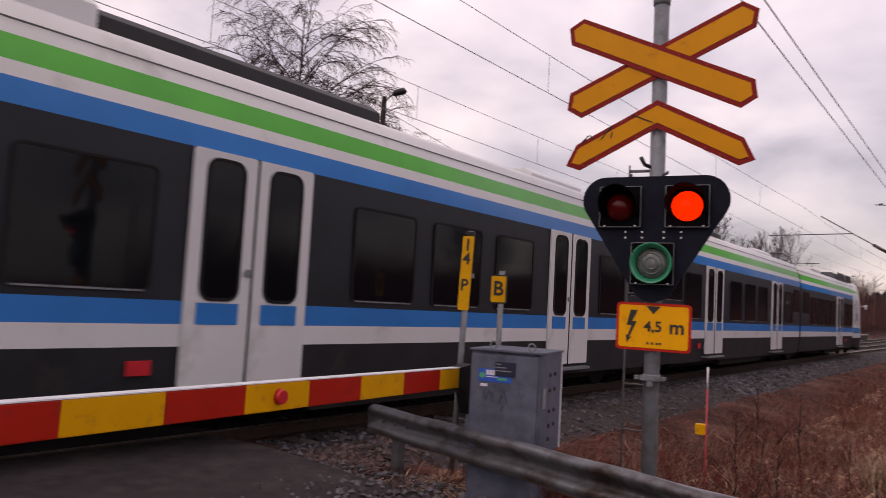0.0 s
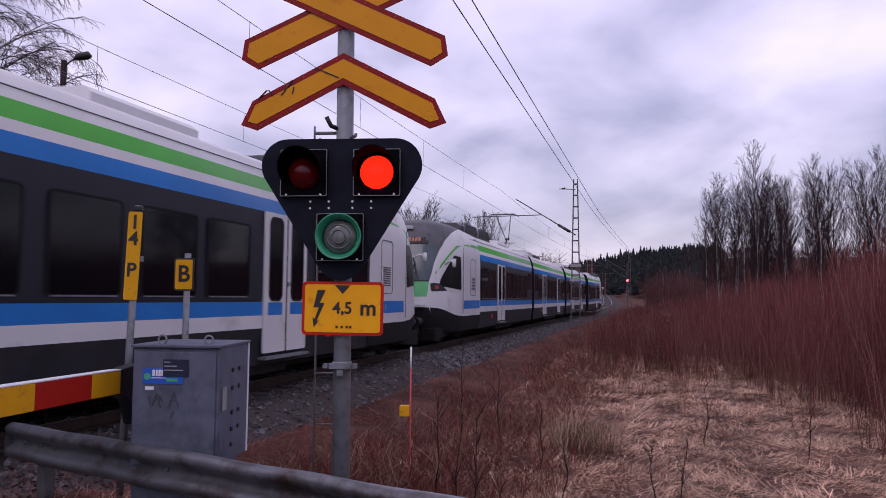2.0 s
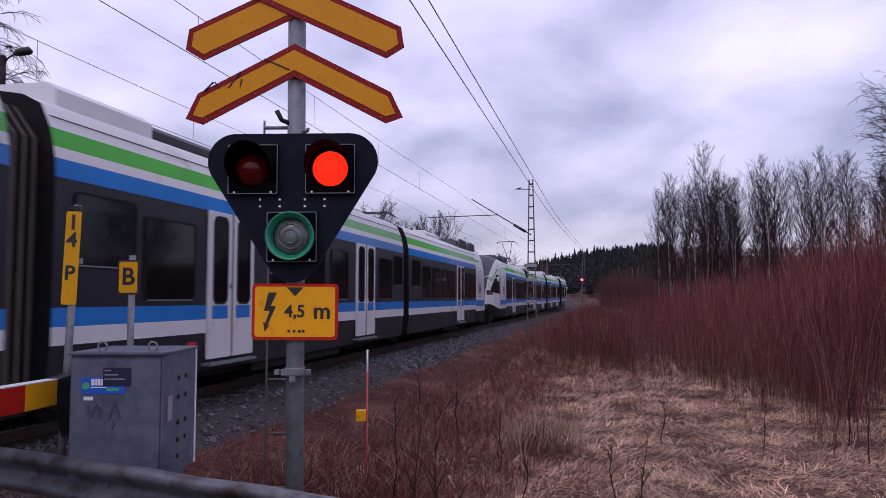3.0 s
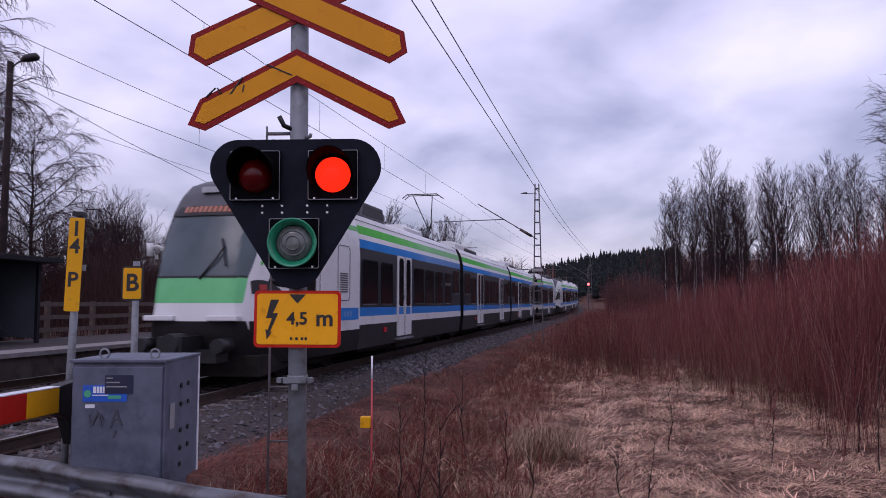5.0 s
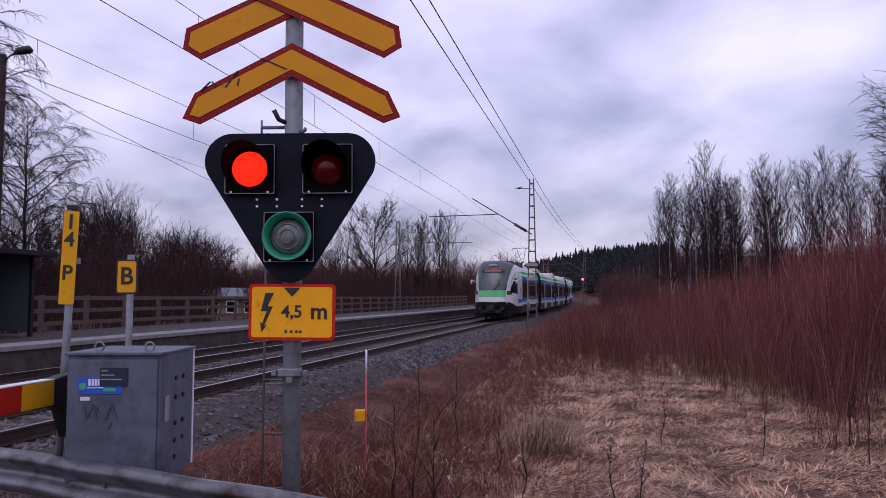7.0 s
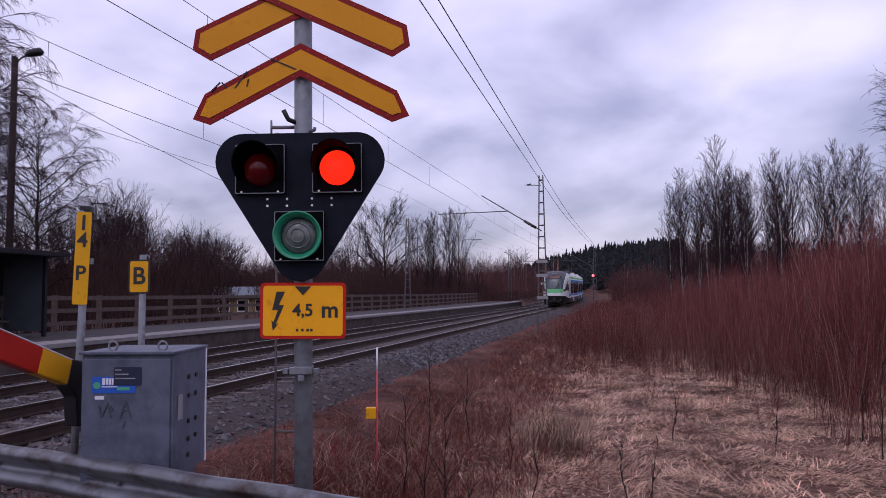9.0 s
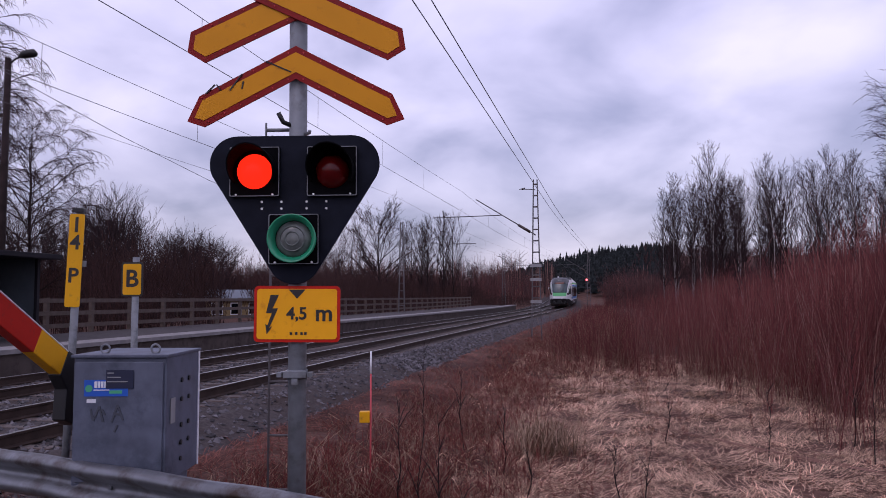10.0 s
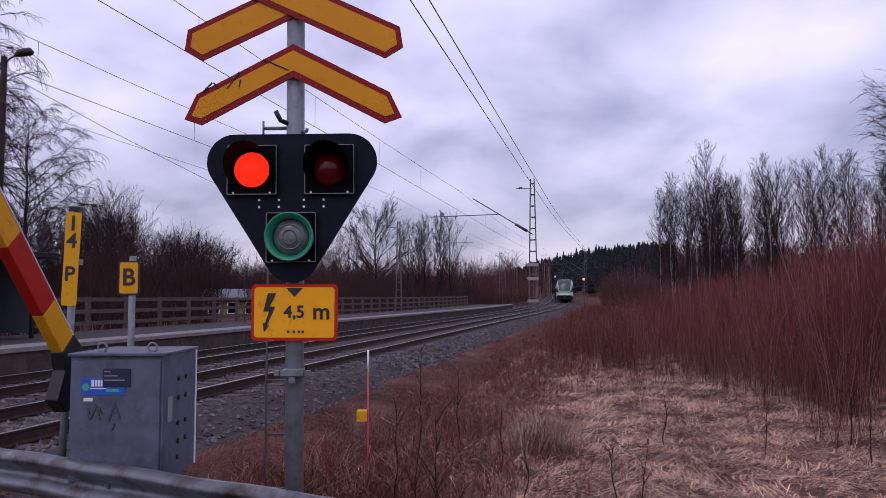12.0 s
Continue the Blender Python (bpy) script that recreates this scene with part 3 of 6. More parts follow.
def cab_mesh():
    """The rounded nose, x running back from the tip (tip at x = 0)."""
    bm = bmesh.new()
    zs = [0.42, 0.68, 0.95, 1.10, 1.27, 1.44, 1.62, 1.78, 1.95, 2.12, 2.30, 2.50, 2.70, 2.90, 3.05, 3.20, 3.36, 3.46, 3.56, 3.66, 3.75, 3.82, 3.89, 3.95, 4.00, 4.04, 4.08, 4.115, 4.15, 4.18]
    front, flank = 14, 12
    for side in (1, -1):
        grid = []
        for z in zs:
            k, nose = width_at(z) / 1.6, nose_at(z)
            cut = min(3.2, max(0.06, stepped(SCREEN_EDGE, z) - nose))
            steps = [cut * (i / front) ** 1.6 for i in range(front)] + [cut + (3.2 - cut) * i / flank for i in range(flank + 1)]
            row = [bm.verts.new((min(nose + dx, L_CAB), side * k * stepped(PLAN, dx), z)) for dx in steps]
            row.append(bm.verts.new((L_CAB, side * width_at(z), z)))
            grid.append(row)
        for j, (ga, gb) in enumerate(zip(grid, grid[1:])):
            zc = (zs[j] + zs[j + 1]) / 2
            for i in range(len(ga) - 1):
                q = (ga[i], ga[i + 1], gb[i + 1], gb[i])
                if (q[0].co - q[1].co).length < 1e-5 and (q[2].co - q[3].co).length < 1e-5:
                    continue
                f = bm.faces.new(q)
                f.smooth = True
                if zc < 0.95 or (zc < 1.27 and i < front):
                    f.material_index = 8
                elif i < front and zc > 1.62:
                    f.material_index = 7 if zc < 2.12 else 6 if zc < 3.36 else 5
    for v in bm.verts:      # the roof hood over the cab stands a little proud
        if v.co.z > 3.3:
            v.co.z += (v.co.z - 3.3) * 0.36 * max(0.0, 1 - v.co.x / L_CAB)
    bmesh.ops.remove_doubles(bm, verts=bm.verts[:], dist=0.0005)
    return finish("cab", bm, BODYMATS)


def skin_patch(x0, x1, outline, side, off):
    """A thin plate that follows the cab's side; outline gives (low, high) heights at a share 0..1 along it."""
    bm = bmesh.new()
    n = 14
    rows_ = []
    for i in range(n + 1):
        t = i / n
        lo, hi = outline(t)
        x = x0 + (x1 - x0) * t
        rows_.append([bm.verts.new((x, side * (side_at(x, z) + off), z)) for z in [lo + (hi - lo) * j / 6 for j in range(7)]])
    for a, b in zip(rows_, rows_[1:]):
        for j in range(6):
            bm.faces.new((a[j], b[j], b[j + 1], a[j + 1])).smooth = True
    return bm


def front_patch(w0, w1, z0, z1, off, bm=None):
    """A thin plate that follows the front between two widths and heights."""
    bm = bm or bmesh.new()
    rows_ = []
    for i in range(13):
        w = w0 + (w1 - w0) * i / 12
        rows_.append([])
        for j in range(4):
            z = z0 + (z1 - z0) * j / 3
            a = abs(w) * 1.6 / width_at(z)
            dx = 0.0
            for (x0, p0), (x1, p1) in zip(PLAN, PLAN[1:]):
                if a <= p1:
                    dx = x0 + (x1 - x0) * (a - p0) / (p1 - p0)
                    break
            rows_[-1].append(bm.verts.new((nose_at(z) + dx - off, w, z)))
    for a, b in zip(rows_, rows_[1:]):
        for j in range(3):
            bm.faces.new((a[j], b[j], b[j + 1], a[j + 1])).smooth = True
    return bm


def round_rect(w, h, r, n=4):
    pts = []
    for cx, cy, a0 in ((w / 2 - r, h / 2 - r, 0), (-w / 2 + r, h / 2 - r, 90), (-w / 2 + r, -h / 2 + r, 180), (w / 2 - r, -h / 2 + r, 270)):
        for k in range(n + 1):
            a = radians(a0 + 90 * k / n)
            pts.append((cx + r * math.cos(a), cy + r * math.sin(a)))
    return pts


def ring_frame(bm, w, h, r, t, y0, y1, mi=0):
    a, b = round_rect(w, h, r), round_rect(w - 2 * t, h - 2 * t, max(r - t, 0.01))
    n = len(a)
    A = [[bm.verts.new((p[0], y, p[1])) for p in q] for q in (a, b) for y in (y0, y1)]
    for k in range(n):
        k2 = (k + 1) % n
        for s, e2 in ((1, 3), (0, 1), (3, 2), (2, 0)):
            bm.faces.new((A[s][k], A[s][k2], A[e2][k2], A[e2][k])).material_index = mi


window_meshes = {}


def window(parent, xc, z0, z1, w, side):
    key = (round(w, 2), round(z1 - z0, 2))
    if key not in window_meshes:
        bm = bmesh.new(); ring_frame(bm, w, z1 - z0, 0.09, 0.03, 0.0, 0.016)
        fr = finish("window_frame", bm, M_RUBBER)
        bm = bmesh.new(); prism(bm, round_rect(w - 0.05, z1 - z0 - 0.05, 0.07), 0.0, 0.008, "y")
        pa = finish("pane", bm, M_GLASS)
        bm = bmesh.new(); box(bm, -w / 2 + 0.07, w / 2 - 0.07, 0.0, 0.018, -(z1 - z0) / 2 + 0.004, -(z1 - z0) / 2 + 0.022)
        si = finish("sill", bm, M_GALV)
        window_meshes[key] = fr, pa, si
    fr, pa, si = window_meshes[key]
    m = Matrix.Translation((xc, side * 1.602, (z0 + z1) / 2)) @ Matrix.Diagonal((1, side, 1, 1))
    p = part("window", pa, None, parent, m=m)
    part("window_frame", fr, None, p)
    part("sill", si, None, p)


door_meshes = []


def door(parent, xc, side):
    if not door_meshes:
        bm = bmesh.new()
        prism(bm, round_rect(0.80, 2.44, 0.04), 0.0, 0.03, "y")
        door_meshes.append(finish("door_leaf", bm, M_WHITE))
        bm = bmesh.new(); prism(bm, round_rect(0.44, 1.42, 0.12), 0.031, 0.036, "y"); door_meshes.append(finish("pane", bm, M_GLASS))
        bm = bmesh.new(); ring_frame(bm, 0.50, 1.48, 0.14, 0.035, 0.03, 0.042); door_meshes.append(finish("seal", bm, M_RUBBER))
        bm = bmesh.new(); box(bm, -0.26, 0.26, 0.031, 0.035, -0.11, 0.11); door_meshes.append(finish("blue_panel", bm, M_BLUE))
        bm = bmesh.new(); box(bm, -0.012, 0.012, 0.0, 0.04, -1.22, 1.22); door_meshes.append(finish("centre_seal", bm, M_RUBBER))
        bm = bmesh.new(); tube(bm, [(0, 0.03, 0), (0, 0.05, 0)], 0.045, 10); door_meshes.append(finish("door_button", bm, M_GALV))
        bm = bmesh.new(); box(bm, -0.82, 0.82, 0.0, 0.16, -0.05, 0.0); door_meshes.append(finish("step", bm, M_GALV))
    leaf, pane, seal, blue, cen, but, step = door_meshes
    m0 = Matrix.Translation((xc, side * 1.602, 1.84)) @ Matrix.Diagonal((1, side, 1, 1))
    for sx in (-0.41, 0.41):
        lf = part("door_leaf", leaf, None, parent, "white sliding door leaf with a tall dark pane", m0 @ Matrix.Translation((sx, 0, 0)))
        part("pane", pane, None, lf, m=Matrix.Translation((0, 0, 0.41)))
        part("seal", seal, None, lf, m=Matrix.Translation((0, 0, 0.41)))
        part("blue_panel", blue, None, lf, m=Matrix.Translation((0, 0, -0.46)))
    part("centre_seal", cen, None, parent, m=m0)
    part("door_button", but, None, parent, m=m0 @ Matrix.Translation((-0.06, 0, -0.02)))
    part("step", step, None, parent, m=m0 @ Matrix.Translation((0, -0.06, -1.28)))


def wheelset(parent, x):
    for dx in (-1.35, 1.35):
        for sy in (-0.78, 0.78):
            bm = bmesh.new()
            tube(bm, [(0, sy - 0.07, 0), (0, sy + 0.07, 0)], 0.43, 20)
            part("wheel", bm, M_UNDER, parent, m=Matrix.Translation((x + dx, 0, 0.43)))
    bm = bmesh.new()
    for sy in (-1.05, 1.05):
        prism(bm, [(-2.0, 0.42), (-1.7, 0.30), (-0.7, 0.30), (-0.5, 0.22), (0.5, 0.22), (0.7, 0.30), (1.7, 0.30), (2.0, 0.42), (1.9, 0.66), (0.6, 0.70), (-0.6, 0.70), (-1.9, 0.66)], sy - 0.12, sy + 0.12, "y")
        for dx in (-1.35, 1.35):
            tube(bm, [(dx, sy - 0.2, 0.43), (dx, sy + 0.2, 0.43)], 0.13, 10)
    box(bm, -0.4, 0.4, -1.0, 1.0, 0.35, 0.6)
    part("bogie_frame", bm, M_UNDER, parent, m=Matrix.Translation((x, 0, 0)))


def pantograph(parent, x, up):
    """Single-arm collector; its knee points to +x."""
    bm = bmesh.new()
    z0, z1, zt = 4.28, 5.0 if up else 4.42, 6.32 if up else 4.58
    box(bm, x - 0.7, x + 0.45, -0.55, -0.47, 4.22, 4.30); box(bm, x - 0.7, x + 0.45, 0.47, 0.55, 4.22, 4.30)
    for sy in (-0.5, 0.5):
        for dx in (-0.6, 0.15):
            tube(bm, [(x + dx, sy, 4.1), (x + dx, sy, 4.24)], 0.05, 6)
    kx = x + (0.75 if up else 1.1)
    tube(bm, [(x - 0.5, 0, z0), (kx, 0, z1)], 0.045, 6)
    tube(bm, [(kx, -0.12, z1), (kx, 0.12, z1)], 0.06, 6)
    tx = x - (0.42 if up else 0.9)
    for sy in (-1, 1):
        tube(bm, [(kx, 0.08 * sy, z1), (tx, 0.42 * sy, zt - 0.06)], 0.022, 5)
        tube(bm, [(tx - 0.22, 0.66 * sy, zt), (tx + 0.22, 0.66 * sy, zt)], 0.018, 5)
    for dx in (-0.2, 0.2):
        tube(bm, [(tx + dx, y, zt - (0.16 if abs(y) > 0.7 else 0.0)) for y in (-0.88, -0.66, 0, 0.66, 0.88)], 0.022, 5)
    tube(bm, [(x - 0.2, 0.05, z0), (kx - 0.1, 0.05, z1 - 0.22)], 0.015, 5)
    part("pantograph", bm, M_BLACK, parent, "black single-arm current collector")


def roof_unit(parent, x0, x1, w, z1, material, label=""):
    bm = bmesh.new()
    prism(bm, [(-w, 4.0), (w, 4.0), (w, z1 - 0.10), (w - 0.14, z1), (-w + 0.14, z1), (-w, z1 - 0.10)], x0, x1, "x")
    part("roof_unit", bm, material, parent, label, bevel=0.015)


def fairing(parent, x0, x1, pale):
    """Slanted side fairing along the roof edge with dark vent panels."""
    for s in (1, -1):
        bm = bmesh.new()
        prism(bm, [(x0, 3.98), (x1, 3.98), (x1 - 0.25, 4.40), (x0 + 0.25, 4.40)], s * 1.24, s * 1.30, "y")
        panel = part("roof_panel", bm, pale, parent, bevel=0.01)
        bm = bmesh.new()
        prism(bm, [(x0 + 0.16, 4.06), (x1 - 0.16, 4.06), (x1 - 0.32, 4.34), (x0 + 0.32, 4.34)], s * 1.302, s * 1.312, "y")
        part("vent_panel", bm, M_BLACK, panel)


def end_windows():
    low, high = (1.57, 2.78), (2.0, 2.93)
    return [(6.6, 1.35, low), (8.15, 1.15, low), (11.9, 1.25, low), (13.4, 1.25, low), (15.0, 1.22, low), (16.55, 1.2, low), (18.1, 1.15, high)], [10.0]


def end_car(tail):
    """A driving car: tip of the nose at x = 0 and body towards +x; turned round when it leads."""
    t = thing("train_car", Matrix(), "white, blue and green electric multiple-unit driving car", "train car", "train cars")
    part("cab", cab_mesh(), None, t, "rounded white driving cab with green front")
    part("body", body_mesh(L_CAB, L_END - 0.35), None, t, "white, blue and dark grey banded car body")
    wins, doors = end_windows()
    for side in (1, -1):
        for xc, w, (z0, z1) in wins:
            window(t, xc, z0, z1, w, side)
        for xc in doors:
            door(t, xc, side)
        part("cab_window", skin_patch(1.15, 2.85, lambda q: (1.98 - 0.12 * q, 2.0 + 1.06 * min(1, q * 1.5) ** 0.75 - 0.12 * max(0, q - 0.7)), side, 0.008), M_CABGLASS, t, "black swept cab side window")
        part("green_line", skin_patch(1.05, L_CAB, lambda q: (2.35 + 1.12 * (1 - max(0, 1 - q * 1.9) ** 2) + 0.0 * q, 2.43 + 1.12 * (1 - max(0, 1 - q * 1.9) ** 2) + 0.05 * q), side, 0.006), M_GREEN, t)
        part("upper_green_line", skin_patch(1.40, L_CAB, lambda q: (3.35 + 0.48 * (1 - max(0, 1 - q * 2.4) ** 2), 3.39 + 0.48 * (1 - max(0, 1 - q * 2.4) ** 2)), side, 0.006), M_GREEN, t)
        part("headlight", skin_patch(0.80, 1.62, lambda q: (1.80 + 0.03 * q, 1.83 + 0.25 * math.sin(math.pi * min(1, 0.35 + q * 0.65))), side, 0.010), M_BLACK, t, "black swept lamp cluster")
        part("valance", skin_patch(0.72, 2.9, lambda q: (0.90, 1.27 - 0.30 * smooth(0.0, 0.9, q)), side, 0.007), M_RUBBER, t, "black curved lower valance")
        part("tail_light", skin_patch(0.96, 1.12, lambda q: (1.88, 1.99), side, 0.018), M_TAIL if tail else M_REFL, t, "small round lamp")
        part("blue_panel", skin_patch(3.15, L_CAB - 0.1, lambda q: (1.20, 1.50), side, 0.006), M_BLUE, t, "blue panel with pale marks")
        for k in range(3):
            part("mark", skin_patch(4.55 + 0.22 * k, 4.68 + 0.22 * k, lambda q: (1.28, 1.42), side, 0.010), M_WINPALE, t)
        bm = bmesh.new(); ring_frame(bm, 0.85, 1.35, 0.12, 0.02, 0.0, 0.008)
        part("service_hatch", bm, M_TROOF, t, m=Matrix.Translation((4.55, side * 1.602, 2.35)) @ Matrix.Diagonal((1, side, 1, 1)))
        bm = bmesh.new()
        for k in range(9):
            box(bm, -0.26, 0.26, 0, 0.012, -0.24 + 0.055 * k, -0.21 + 0.055 * k)
        part("vent", bm, M_TROOF, t, m=Matrix.Translation((4.55, side * 1.602, 2.12)) @ Matrix.Diagonal((1, side, 1, 1)))
        bm = bmesh.new(); tube(bm, [(1.65, side * 1.30, 2.72), (1.52, side * 1.52, 2.84), (1.48, side * 1.66, 2.80)], [0.03, 0.035, 0.03], 6); tube(bm, [(1.48, side * 1.66, 2.90), (1.48, side * 1.66, 2.62)], [0.07, 0.06], 8)
        part("mirror", bm, M_WHITE, t, "white mirror on a short arm")
        bm = bmesh.new(); box(bm, 3.00, 3.02, side * 1.598, side * 1.606, 1.06, 3.4); part("seam", bm, M_RUBBER, t)
        bm = bmesh.new(); box(bm, L_CAB - 1.2, L_END - 0.4, side * 1.44, side * 1.448, 3.80, 3.815); part("gutter", bm, M_TROOF, t)
        bm = bmesh.new(); box(bm, 7.9, 8.15, side * 1.59, side * 1.606, 0.78, 0.92); part("reflector", bm, M_REDREFL, t)
    # front furniture
    bm = bmesh.new()
    part("display_box", front_patch(-0.86, 0.86, 3.40, 3.66, 0.05, bm), M_BLACK, t)
    for k in range(11):
        part("display_mark", front_patch(-0.60 + 0.11 * k, -0.525 + 0.11 * k, 3.47, 3.60, 0.06), M_LED, t, "amber lamp-matrix mark of the destination display")
    part("windshield_edge", front_patch(-1.0, 1.0, 2.12, 2.16, 0.012), M_BLACK, t)
    bm = bmesh.new(); box(bm, 1.16, 1.5, -0.28, 0.28, 3.90, 4.02); part("top_lamp", bm, M_REFL, t)
    bm = bmesh.new(); tube(bm, [(0.49, -0.1, 2.10), (0.58, -0.42, 2.50), (0.66, -0.55, 2.75)], 0.022, 5); tube(bm, [(0.56, -0.62, 2.35), (0.72, -0.46, 2.90)], 0.02, 5); part("wiper", bm, M_BLACK, t)
    bm = bmesh.new()
    box(bm, -0.32, 0.6, -0.26, 0.26, 0.72, 1.0); tube(bm, [(-0.36, 0, 0.86), (0.1, 0, 0.86)], 0.2, 10); box(bm, 0.05, 0.5, -0.75, 0.75, 0.5, 0.74)
    for sy in (-0.8, 0.8):
        tube(bm, [(-0.05, sy, 0.82), (0.4, sy, 0.82)], 0.14, 10)
    part("coupler", bm, M_BLACK, t, "black automatic coupler and buffers")
    for y0, y1 in ((-1.0, -0.35), (0.35, 1.0)):
        bm = bmesh.new(); box(bm, 0.33, 0.56, y0, y1, 1.28, 1.38); part("bumper_strip", bm, M_WHITE, t, bevel=0.02)
    bm = bmesh.new(); prism(bm, [(0.75, 0.18), (1.0, 0.18), (3.0, 0.35), (3.0, 0.6), (0.7, 0.6)], -1.25, 1.25, "y"); part("plough", bm, M_UNDER, t, bevel=0.03)
    bm = bmesh.new(); box(bm, 6.5, 16.8, -1.3, 1.3, 0.30, 0.50); box(bm, 9.6, 13.0, -1.45, 1.45, 0.25, 0.45); part("underframe", bm, M_UNDER, t)
    wheelset(t, 4.0)
    # roof: dark fairings behind the cab, pale equipment further on
    fairing(t, 4.3, 6.6, M_TROOF); fairing(t, 6.62, 8.9, M_TROOF)
    roof_unit(t, 4.0, 9.2, 1.2, 4.38, M_TROOF)
    roof_unit(t, 12.0, 14.4, 1.05, 4.32, M_WHITE)
    pantograph(t, 19.2, tail)
    bm = bmesh.new(); tube(bm, [(3.9, 0.5, 4.1), (3.9, 0.5, 4.75)], 0.015, 5); part("aerial", bm, M_BLACK, t)
    return t


def mid_car():
    t = thing("train_car", Matrix(), "white, blue and green electric multiple-unit middle car", "train car", "train cars")
    part("body", body_mesh(0.35, L_MID - 0.35), None, t, "white, blue and dark grey banded car body")
    low, high = (1.57, 2.78), (2.0, 2.93)
    for side in (1, -1):
        for xc, w, (z0, z1) in ((1.3, 1.25, high), (2.8, 1.35, low), (6.85, 1.25, low), (8.5, 1.25, low), (10.15, 1.2, low), (14.1, 1.25, low), (15.45, 0.95, high)):
            window(t, xc, z0, z1, w, side)
        for xc in (4.65, 12.15):
            door(t, xc, side)
        bm = bmesh.new(); box(bm, 0.4, L_MID - 0.4, side * 1.44, side * 1.448, 3.80, 3.815); part("gutter", bm, M_TROOF, t)
        bm = bmesh.new(); box(bm, 3.3, 3.55, side * 1.59, side * 1.606, 0.78, 0.92); part("reflector", bm, M_REDREFL, t)
    for x in (0.0, L_MID):
        bm = bmesh.new()
        n = 9
        for k in range(n):
            a = x - 0.36 + 0.72 * k / n
            w = 1.38 if k % 2 else 1.32
            prism(bm, [(-w, 0.6), (w, 0.6), (w, 3.5), (w - 0.3, 3.9), (-w + 0.3, 3.9), (-w, 3.5)], a, a + 0.72 / n, "x")
        part("gangway_bellows", bm, M_BELLOWS, t, "brown-black folded gangway bellows")
        wheelset(t, x)
    bm = bmesh.new(); box(bm, 2.0, L_MID - 2.0, -1.3, 1.3, 0.30, 0.50); box(bm, 5.8, 10.6, -1.45, 1.45, 0.25, 0.45); part("underframe", bm, M_UNDER, t)
    roof_unit(t, 0.9, 3.0, 1.1, 4.40, M_WHITE, "pale roof equipment box")
    roof_unit(t, 3.1, 7.3, 0.95, 4.38, M_BLACK, "black roof equipment box")
    roof_unit(t, 11.5, 13.6, 1.05, 4.26, M_WHITE)
    return t


TRAIN = []      # (car, distance of its origin from the train's tail, turned round)
proto_tail, proto_mid, proto_front = end_car(True), mid_car(), end_car(False)
for unit in (0, 1):
    base = unit * (L_UNIT + 0.45)
    a = proto_tail if unit == 0 else copy_thing(proto_tail, Matrix())
    m1 = proto_mid if unit == 0 else copy_thing(proto_mid, Matrix())
    m2 = copy_thing(proto_mid, Matrix())
    b = proto_front if unit == 0 else copy_thing(proto_front, Matrix())
    TRAIN += [(a, base, False), (m1, base + L_END, False), (m2, base + L_END + L_MID, False), (b, base + L_UNIT, True)]


def tail_at(t):
    """Where the train's tail is along the line, in metres."""
    return 24.74 + 21.3 * (t - 5.5) - 0.0117 * (t ** 3 - 166.4)

# ---- level-crossing signal ----
SIG = pose(-0.945, 4.9, -0.35, 0, -0.4, -1.0)
sig = thing("level_crossing_signal", SIG, "level-crossing signal on a galvanised pole with red and yellow crossbucks", "railway signal")
GZ = -0.35


def rel(z):
    return z - GZ


bm = bmesh.new()
tube(bm, [(0, 0.09, 0), (0, 0.09, rel(4.12))], 0.060, 20)
part("pole", bm, M_GALV, sig, "galvanised steel pole")
bm = bmesh.new()
tube(bm, [(0, 0.09, rel(4.12)), (0, 0.09, rel(4.16)), (0, 0.09, rel(4.19)), (0, 0.09, rel(4.25))], [0.066, 0.07, 0.066, 0.05], 20)
part("cap", bm, M_GALV, sig)
bm = bmesh.new()
tube(bm, [(0.01, 0.09, rel(4.24)), (-0.03, 0.08, rel(4.36))], 0.006, 5); tube(bm, [(0.02, 0.09, rel(4.24)), (0.05, 0.1, rel(4.36))], 0.005, 5)
part("cable_tail", bm, M_BLACK, sig)
bm = bmesh.new()
box(bm, -0.075, 0.075, 0.0, 0.022, rel(1.115), rel(1.155)); tube(bm, [(0, 0.09, rel(1.10)), (0, 0.09, rel(1.16))], 0.068, 16)
box(bm, -0.115, -0.085, -0.01, 0.05, rel(1.12), rel(1.15)); box(bm, 0.085, 0.115, -0.01, 0.05, rel(1.12), rel(1.15)); box(bm, -0.02, 0.02, 0.0, 0.05, rel(1.07), rel(1.11))
part("clamp", bm, M_GALV, sig)


def board(bm, pts, y0, y1, mi):
    prism(bm, pts, y0, y1, "y", mi)


def arm_outline(x0, z0, x1, z1, w, point, inset=0.0):
    """A board from one point to another; each end that is flagged comes to a blunt point."""
    d = Vector((x1 - x0, z1 - z0)); L = d.length; d /= L
    n = Vector((-d.y, d.x))
    h = w / 2 - inset
    def P(a, b):
        q = Vector((x0, z0)) + d * a + n * b
        return (q.x, q.y)
    out = []
    out += [P(inset * 1.2, -0.02 * 0), P(w * 0.33 + inset * 0.5, -h)] if point[0] else [P(0, -h)]
    out += [P(L - w * 0.33 - inset * 0.5, -h), P(L - inset * 1.2, 0.02 * 0), P(L - w * 0.33 - inset * 0.5, h)] if point[1] else [P(L, -h), P(L, h)]
    out += [P(w * 0.33 + inset * 0.5, h)] if point[0] else [P(0, h)]
    return out


